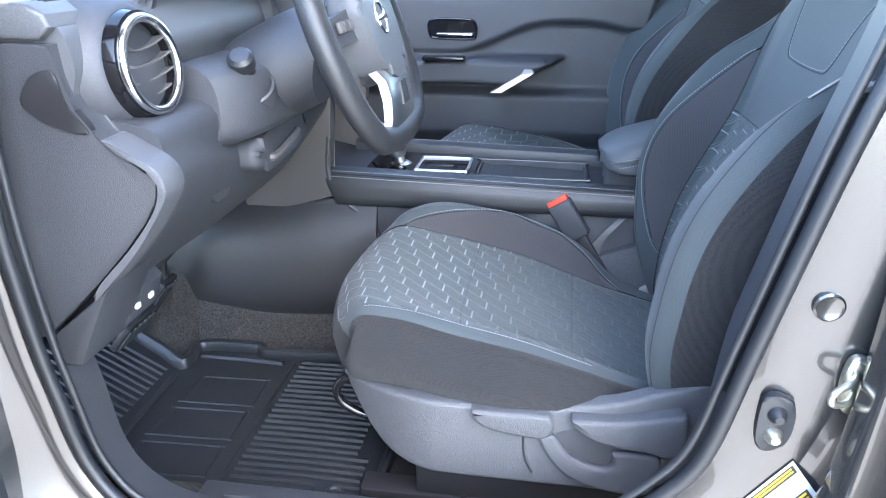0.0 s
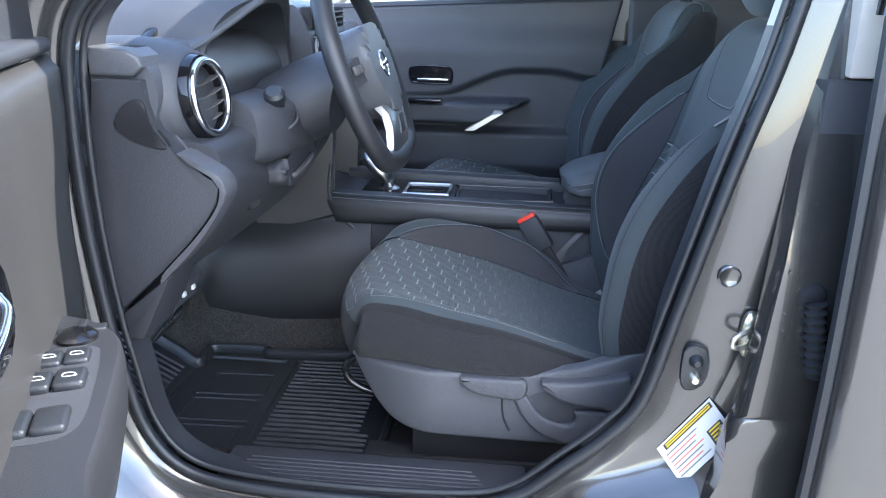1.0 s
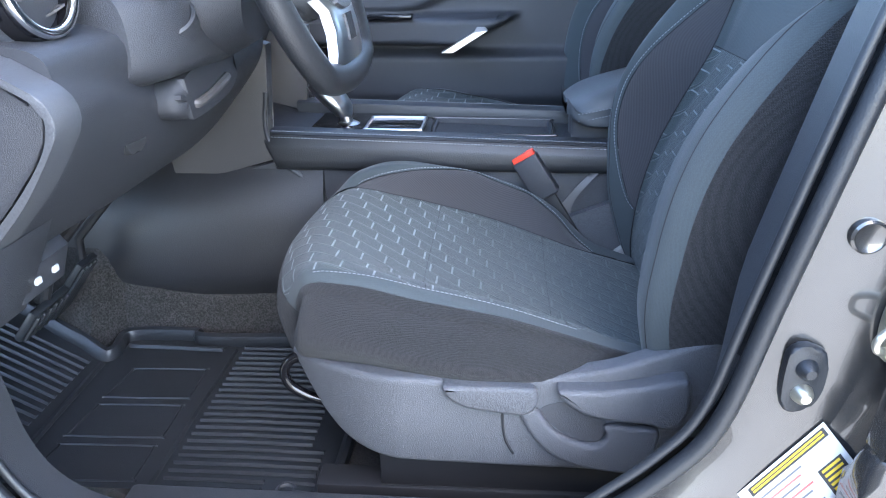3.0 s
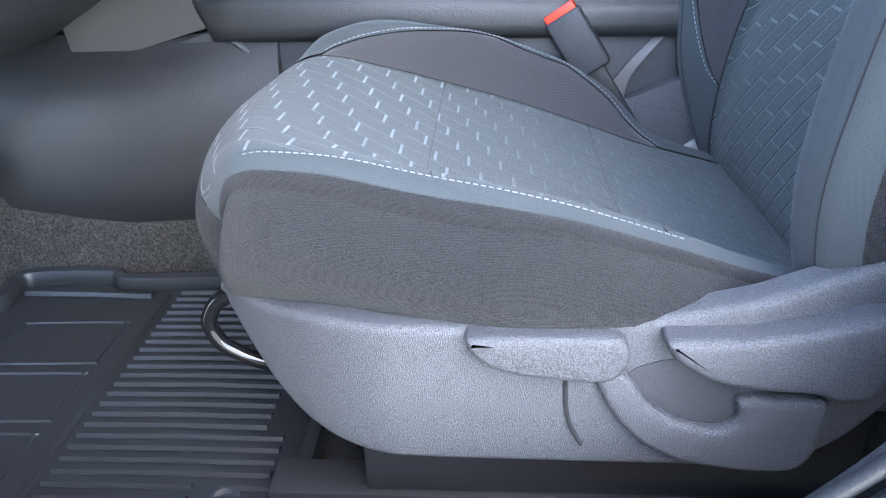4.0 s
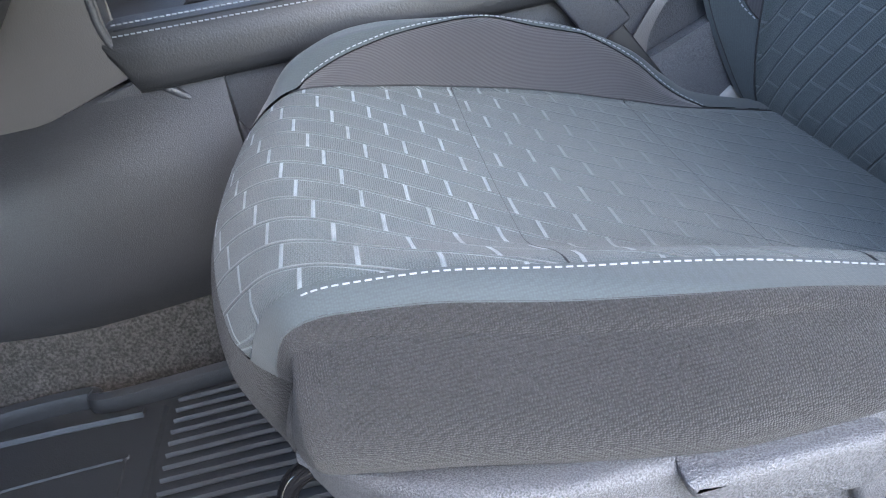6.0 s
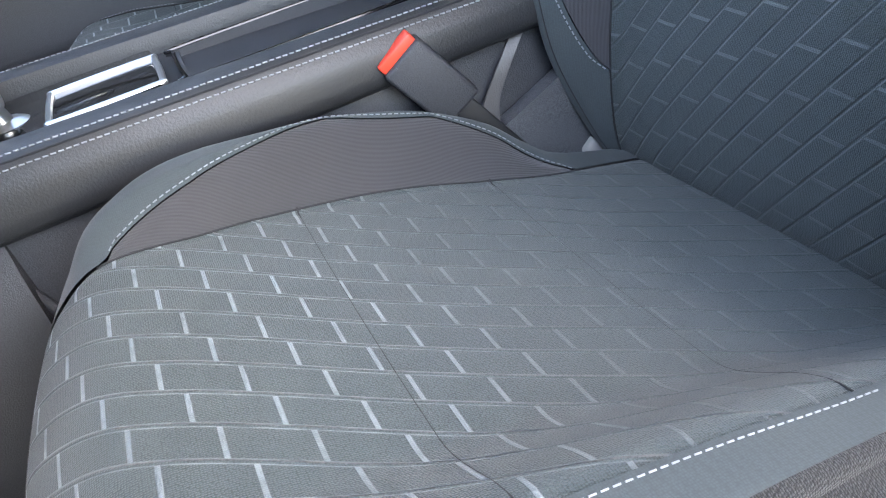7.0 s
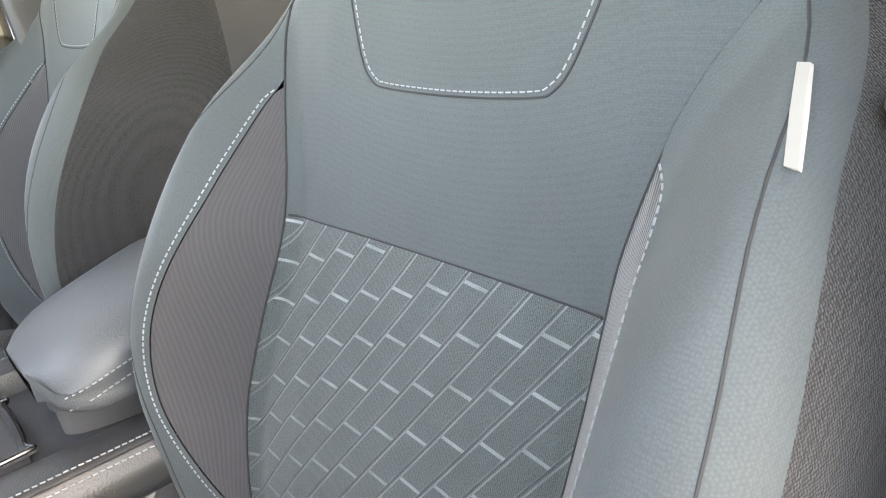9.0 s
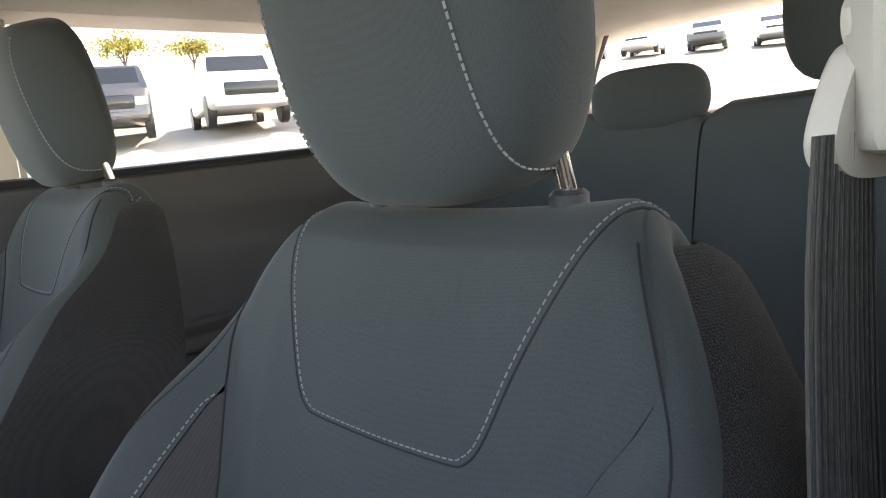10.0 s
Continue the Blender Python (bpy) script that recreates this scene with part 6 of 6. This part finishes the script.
    if tag:
        bm = bmesh.new()
        p, q = [Vector(ba.at(-(ba.width(b) - d), b, 0.0)) for b, d in ((0.477, 0.010), (0.511, 0.016))]
        d = (q - p).normalized()
        out = Vector((-0.55, -0.8, 0.1)).normalized()
        side = d.cross(out).normalized()
        ring = lambda c, w: [c + out * a * 0.008 + side * w * k for a, k in ((0, -1), (1, -1), (1, 1), (0, 1))]
        loft(bm, [ring(p, 0.0008), ring(p.lerp(q, 0.5), 0.0012), ring(q, 0.0008)])
        part("airbag_tag", bm, PALE_COVER, backrest, "small white woven tag", False)
    # headrest
    c = Vector((0.412, 0, 1.218))
    up, fwd = Vector((-0.2, 0, 0.98)), Vector((-0.98, 0, -0.2))
    bm = bmesh.new()
    rings = []
    for k in range(29):
        t = -math.pi / 2 + math.pi * k / 28
        h = 0.108 * math.copysign(abs(math.sin(t)) ** 0.8, math.sin(t))
        w = max(abs(math.cos(t)), 0.0005) ** 0.45
        ring = []
        for j in range(48):
            a = 2 * math.pi * j / 48
            ca, sa = math.cos(a), math.sin(a)
            wid = 0.121 + 0.011 * (h / 0.108)
            ring.append(c + Vector((0, 1, 0)) * (wid * w * math.copysign(abs(ca) ** 0.62, ca)) + fwd * (0.052 * w * math.copysign(abs(sa) ** 0.8, sa) - 0.012 * abs(ca) ** 3) + up * h)
        rings.append(ring)
    loft(bm, rings)
    head = part("headrest", bm, FABRIC, seat, "dark fabric headrest with pale stitching")
    for s in (1, -1):
        bm = bmesh.new()
        line = []
        for k in range(60):
            f = k / 59
            h = -0.098 + 0.19 * f
            y = s * (0.086 - 0.008 * f)
            line.append((y, h))
        hits = []
        for y, h in line:
            t = math.asin(max(-1, min(1, math.copysign((abs(h) / 0.108) ** 1.25, h))))
            w = max(math.cos(t), 0.0005) ** 0.45
            wid = (0.121 + 0.011 * h / 0.108) * w
            ca = min(1.0, (abs(y) / wid)) ** (1 / 0.62)
            sa = math.sqrt(max(0.0, 1 - ca * ca))
            hits.append(c + Vector((0, y, 0)) + fwd * (0.052 * w * sa ** 0.8 - 0.012 * ca ** 3 + 0.0008) + up * h)
        run = np.concatenate([[0], np.cumsum([(q - p).length for p, q in zip(hits, hits[1:])])])
        arr = np.array([tuple(p) for p in hits])
        t0 = 0.0
        while t0 + 0.005 < run[-1]:
            tube(bm, [[np.interp(t0 + 0.0036 * f, run, arr[:, i]) for i in range(3)] for f in (0, 0.5, 1)], 0.0008, 5)
            t0 += 0.0052
        part("stitching", bm, THREAD, head)
    for y in (-0.086, 0.086):
        bm = bmesh.new()
        tube(bm, [(0.452, y, 1.06), (0.450, y, 1.115), (0.438, y, 1.16)], 0.006, 12)
        part("post", bm, CHROME, head, "steel headrest post")
        bm = bmesh.new()
        lathe(bm, (0.451, y, 1.101), (0, 0, 1), [(0, 0.012), (0.010, 0.012), (0.013, 0.009)], 16)
        part("post_guide", bm, PLASTIC, head)
    if flip < 0:
        for ob in (backrest, head):
            ob.location.z += 0.028
    # side shields, wrapped inwards round the front of the cushion
    hem = curve((-0.226, 0.566), (-0.203, 0.533), (-0.182, 0.506), (-0.156, 0.483), (-0.124, 0.470), (-0.08, 0.4655), (0.0, 0.464), (0.10, 0.463), (0.164, 0.465), (0.206, 0.484), (0.235, 0.522), (0.26, 0.575), (0.275, 0.63))
    brow = curve((-0.226, 0.571), (-0.214, 0.573), (-0.185, 0.5755), (-0.141, 0.580), (-0.081, 0.581), (-0.031, 0.581), (0.017, 0.583), (0.081, 0.590), (0.141, 0.602), (0.168, 0.612), (0.211, 0.629), (0.255, 0.645), (0.275, 0.652))
    for s in (-1, 1):
        rings = []
        for x in np.linspace(-0.226, 0.275, 90):
            lo, hi = hem(x), brow(x)
            r = min(0.007, (hi - lo) / 2.2)
            t = max(0.0, -0.09 - x)
            ring = []
            for z, back in [(lo, 0.022)] + [(lo + r * (1 - math.cos(a)), r * (1 - math.sin(a))) for a in np.linspace(0, math.pi / 2, 6)] + [(lo + r + (hi - lo - 2 * r) * f, 0.0) for f in np.linspace(0.08, 0.92, 12)] + [(hi - r * (1 - math.sin(a)), r * (1 - math.cos(a))) for a in np.linspace(0, math.pi / 2, 6)] + [(hi, 0.022)]:
                y = 0.242 - back - (3.0 * t * t + 0.12 * t + 0.9 * max(0.0, 0.53 - z) ** 2)
                ring.append((x, flip * s * y, z))
            rings.append(ring)
        bm = bmesh.new()
        loft(bm, rings)
        shield = part("seat_shield", bm, SHIELD, seat, "grained grey plastic side shield")
        if s < 0:
            levers(shield, flip)
    # base frame, rails and front bar
    for y in (-0.2, 0.2):
        bm = bmesh.new()
        rbox(bm, (-0.2, y - 0.02, 0.375), (0.32, y + 0.02, 0.41), 0.004)
        rbox(bm, (-0.12, y - 0.015, 0.409), (0.25, y + 0.015, 0.53), 0.004)
        part("seat_rail", bm, DARK_METAL, seat, "dark steel seat rail")
    bm = bmesh.new()
    bar = smooth_line([(-0.15, -0.168, 0.560), (-0.20, -0.170, 0.566), (-0.228, -0.170, 0.558), (-0.240, -0.170, 0.540), (-0.237, -0.170, 0.523), (-0.226, -0.169, 0.511), (-0.20, -0.168, 0.498), (-0.15, -0.168, 0.488)], 44)
    tube(bm, [(x, flip * y, z) for x, y, z in bar], 0.0065, 10)
    part("slide_bar", bm, PIANO, seat, "black bent steel slide bar")
    bm = bmesh.new()
    rbox(bm, (-0.2, -0.15, 0.47), (0.26, 0.15, 0.515), 0.01)
    part("seat_pan", bm, DARK_METAL, seat)
    return seat


def levers(shield, flip):
    """Height lever, recline lever and the scoop under them."""
    y = lambda v: flip * v
    bm = bmesh.new()
    soft_plate(bm, smooth_line([(-0.039, 0.579), (-0.034, 0.567), (-0.016, 0.555), (0.018, 0.549), (0.048, 0.547), (0.060, 0.554), (0.065, 0.567), (0.061, 0.579), (0.048, 0.582), (-0.015, 0.5815), (-0.033, 0.581)], 60, True), y(-0.236), y(-0.255), 0.0055)
    part("height_lever", bm, SHIELD, shield, "grey plastic height lever")
    bm = bmesh.new()
    scoop = [(0.046, 0.547), (0.050, 0.534), (0.059, 0.517), (0.078, 0.495), (0.104, 0.480), (0.14, 0.472), (0.178, 0.471), (0.193, 0.483), (0.196, 0.505), (0.196, 0.530), (0.170, 0.534), (0.139, 0.533), (0.1395, 0.518), (0.131, 0.508), (0.115, 0.509), (0.098, 0.515), (0.081, 0.528), (0.070, 0.545), (0.060, 0.553)]
    soft_plate(bm, smooth_line(scoop, 110, True), y(-0.236), y(-0.251), 0.006)
    part("lever_surround", bm, SHIELD, shield, "grey plastic lever surround")
    # flat plate on the shield; its darker plastic stands in for the hollow's shade
    bm = bmesh.new()
    hol = smooth_line([(0.068, 0.549), (0.082, 0.529), (0.099, 0.516), (0.117, 0.509), (0.132, 0.509), (0.139, 0.520), (0.136, 0.545), (0.10, 0.560)], 40, True)
    prism(bm, [tuple(p) for p in hol], "y", y(-0.2428), y(-0.238), 0)
    part("recess_shade", bm, PLASTIC, shield, "dark plate for the shaded hollow behind the levers")
    bm = bmesh.new()
    rec = [(0.085, 0.584), (0.090, 0.572), (0.101, 0.563), (0.117, 0.554), (0.147, 0.548), (0.179, 0.545), (0.199, 0.540), (0.216, 0.546), (0.223, 0.572), (0.219, 0.600), (0.206, 0.602), (0.180, 0.595), (0.14, 0.587), (0.105, 0.5855)]
    soft_plate(bm, smooth_line(rec, 80, True), y(-0.236), y(-0.262), 0.0065)
    part("recline_lever", bm, SHIELD, shield, "grey plastic recline lever")
    bm = bmesh.new()
    tube(bm, [(x, y(-0.2425), z) for x, z in smooth_line([(0.0265, 0.545), (0.028, 0.520), (0.032, 0.503), (0.040, 0.487)], 14)], 0.0017, 6)
    part("lever_slot", bm, DARK_SEAM, shield)


driver_seat = front_seat(1.110, 1, "dark grey fabric driver's seat with pale stitching", True)
passenger_seat = front_seat(1.864, -1, "dark grey fabric passenger seat beside the console", False)


# ---- vehicles and trees outside ----
def vehicle(x, y, turn, body_mat, label, pickup, group):
    v = thing("pickup_truck" if pickup else "parked_car", label, "pickup truck" if pickup else "car", (x, y, lot(x, y)), group)
    v.rotation_euler = (0, 0, radians(turn))
    L, W, H = (5.4, 1.95, 1.88) if pickup else (4.5, 1.8, 1.52)
    hood = 1.12 if pickup else 0.92
    if pickup:
        side = [(-L / 2, 0.5), (-L / 2, 1.08), (-0.55, 1.12), (-0.45, H - 0.04), (-0.2, H), (0.75, H - 0.02), (1.35, 1.22), (L / 2 - 0.15, hood), (L / 2, hood - 0.18), (L / 2, 0.5), (L / 2 - 0.3, 0.38), (-L / 2 + 0.3, 0.42)]
        glass = [(-0.42, 1.2), (-0.38, H - 0.12), (0.72, H - 0.12), (1.2, 1.22)]
    else:
        side = [(-L / 2, 0.45), (-L / 2 + 0.05, 0.98), (-1.7, 1.02), (-1.15, H - 0.06), (-0.6, H), (0.25, H - 0.05), (1.05, 1.0), (L / 2 - 0.25, 0.84), (L / 2, 0.66), (L / 2, 0.40), (L / 2 - 0.3, 0.28), (-L / 2 + 0.3, 0.3)]
        glass = [(-1.5, 1.03), (-1.05, H - 0.12), (0.2, H - 0.13), (0.88, 1.02)]
    bm = bmesh.new()
    prism(bm, side, "y", -W / 2, W / 2, 0.12, 3)
    for p in bm.verts:
        if p.co.z > hood:
            p.co.y *= 1 - 0.16 * (p.co.z - hood) / (H - hood)
    shell = part("body_shell", bm, body_mat, v)
    for s in (-1, 1):
        bm = bmesh.new()
        prism(bm, glass, "y", s * (W / 2 - 0.05), s * (W / 2 - 0.11), 0)
        for p in bm.verts:
            p.co.y *= 1 - 0.12 * max(0, p.co.z - hood) / (H - hood)
        part("side_window", bm, CAR_GLASS, shell, "dark window glass")
    bm = bmesh.new()
    g = glass[-1], glass[-2]
    loft(bm, [[(g[0][0] + 0.12, -W / 2 + 0.18, g[0][1]), (g[0][0] + 0.12, W / 2 - 0.18, g[0][1])], [(g[1][0] + 0.17, -W / 2 + 0.26, g[1][1] + 0.03), (g[1][0] + 0.17, W / 2 - 0.26, g[1][1] + 0.03)]], caps=False, closed=False)
    part("windscreen", bm, CAR_GLASS, shell, "dark windscreen glass")
    bm = bmesh.new()
    rbox(bm, (L / 2 - 0.02, -W / 2 + 0.35, 0.66), (L / 2 + 0.03, W / 2 - 0.35, hood - 0.16), 0.03)
    part("grille", bm, CAR_GLASS, shell, "dark front grille")
    for s in (-1, 1):
        bm = bmesh.new()
        rbox(bm, (L / 2 - 0.06, s * (W / 2 - 0.2) - 0.14, 0.72), (L / 2 + 0.02, s * (W / 2 - 0.2) + 0.14, 0.92), 0.03)
        part("headlight", bm, CHROME, shell, "bright headlight")
    bm = bmesh.new()
    rbox(bm, (L / 2 - 0.02, -W / 2 + 0.1, 0.42), (L / 2 + 0.07, W / 2 - 0.1, 0.60), 0.04)
    part("bumper", bm, body_mat, shell)
    for wx in (-L / 2 + 1.0, L / 2 - 0.95):
        for s in (-1, 1):
            r = 0.39 if pickup else 0.33
            bm = bmesh.new()
            lathe(bm, (wx, s * (W / 2 - 0.2), r), (0, s, 0), [(0, r * 0.92), (0.03, r), (0.18, r), (0.21, r * 0.94), (0.21, r * 0.64)], 28)
            tyre = part("wheel", bm, RUBBER, v, "black tyre")
            bm = bmesh.new()
            lathe(bm, (wx, s * (W / 2 - 0.02), r), (0, s, 0), [(-0.03, r * 0.66), (0.015, r * 0.66), (0.02, r * 0.6), (0.0, r * 0.2), (0.02, r * 0.12)], 24)
            part("rim", bm, SATIN, tyre, "silver wheel rim")
    return v


rowd = radians(-38)
for k, (mt, lb, pk) in enumerate(((CAR_DARK, "dark grey pickup truck parked in the lot", True), (CAR_WHITE, "white pickup truck parked in the lot", True), (CAR_DARK, "dark pickup truck parked in the lot", True), (CAR_WHITE, "white pickup truck parked further along", True))):
    vehicle(6.9 + 2.75 * k, 20.1 - 1.35 * k, -112 + 3 * k, mt, lb, pk, "trucks in the near row")
for k in range(7):
    vehicle(33.0 + 1.6 * k, 24.0 - 2.7 * k, -160 + 2 * k, (CAR_SILVER, CAR_WHITE, CAR_DARK)[k % 3], ("silver", "white", "dark")[k % 3] + " car parked in the far row", False, "cars in the far row")


def tree(x, y, h, seed):
    t = thing("tree", "yellow green broadleaf tree beyond the car park", "tree", (x, y, lot(x, y)), "far trees")
    rnd = random.Random(seed)
    bm = bmesh.new()
    tube(bm, [(0, 0, 0), (0.05, 0, h * 0.25), (0.1, 0.05, h * 0.45)], 0.16, 8)
    for k in range(6):
        a = k * 1.05
        tube(bm, [(0.08, 0.03, h * 0.36), (0.5 * math.cos(a), 0.5 * math.sin(a), h * 0.55), (1.1 * math.cos(a), 1.1 * math.sin(a), h * 0.72)], 0.06, 6)
    part("trunk", bm, BARK, t)
    verts, faces = [], []
    for k in range(1800):
        u = Vector((rnd.gauss(0, 1), rnd.gauss(0, 1), rnd.gauss(0, 1))).normalized() * rnd.uniform(0.35, 1.0)
        lump = 0.7 + 0.8 * noise.noise(u * 2.2 + Vector((seed, 0, 0)))
        c = Vector((u.x * h * 0.62, u.y * h * 0.62, h * 0.68 + u.z * h * 0.26))
        c = Vector((c.x * lump, c.y * lump, h * 0.68 + (c.z - h * 0.68) * lump))
        a, b = Vector((rnd.gauss(0, 1), rnd.gauss(0, 1), rnd.gauss(0, 1))).normalized() * 0.16, Vector((rnd.gauss(0, 1), rnd.gauss(0, 1), rnd.gauss(0, 1))).normalized() * 0.12
        i = len(verts)
        verts += [c - a, c + b, c + a, c - b]
        faces.append((i, i + 1, i + 2, i + 3))
    mesh_from("crown", verts, faces, LEAF, t, smooth=False)


tree(27.0, 72.0, 6.5, 1)
tree(33.0, 70.0, 5.5, 2)
tree(46.0, 74.0, 5.0, 5)
tree(70.0, 42.0, 6.0, 3)
tree(84.0, 33.0, 5.0, 4)
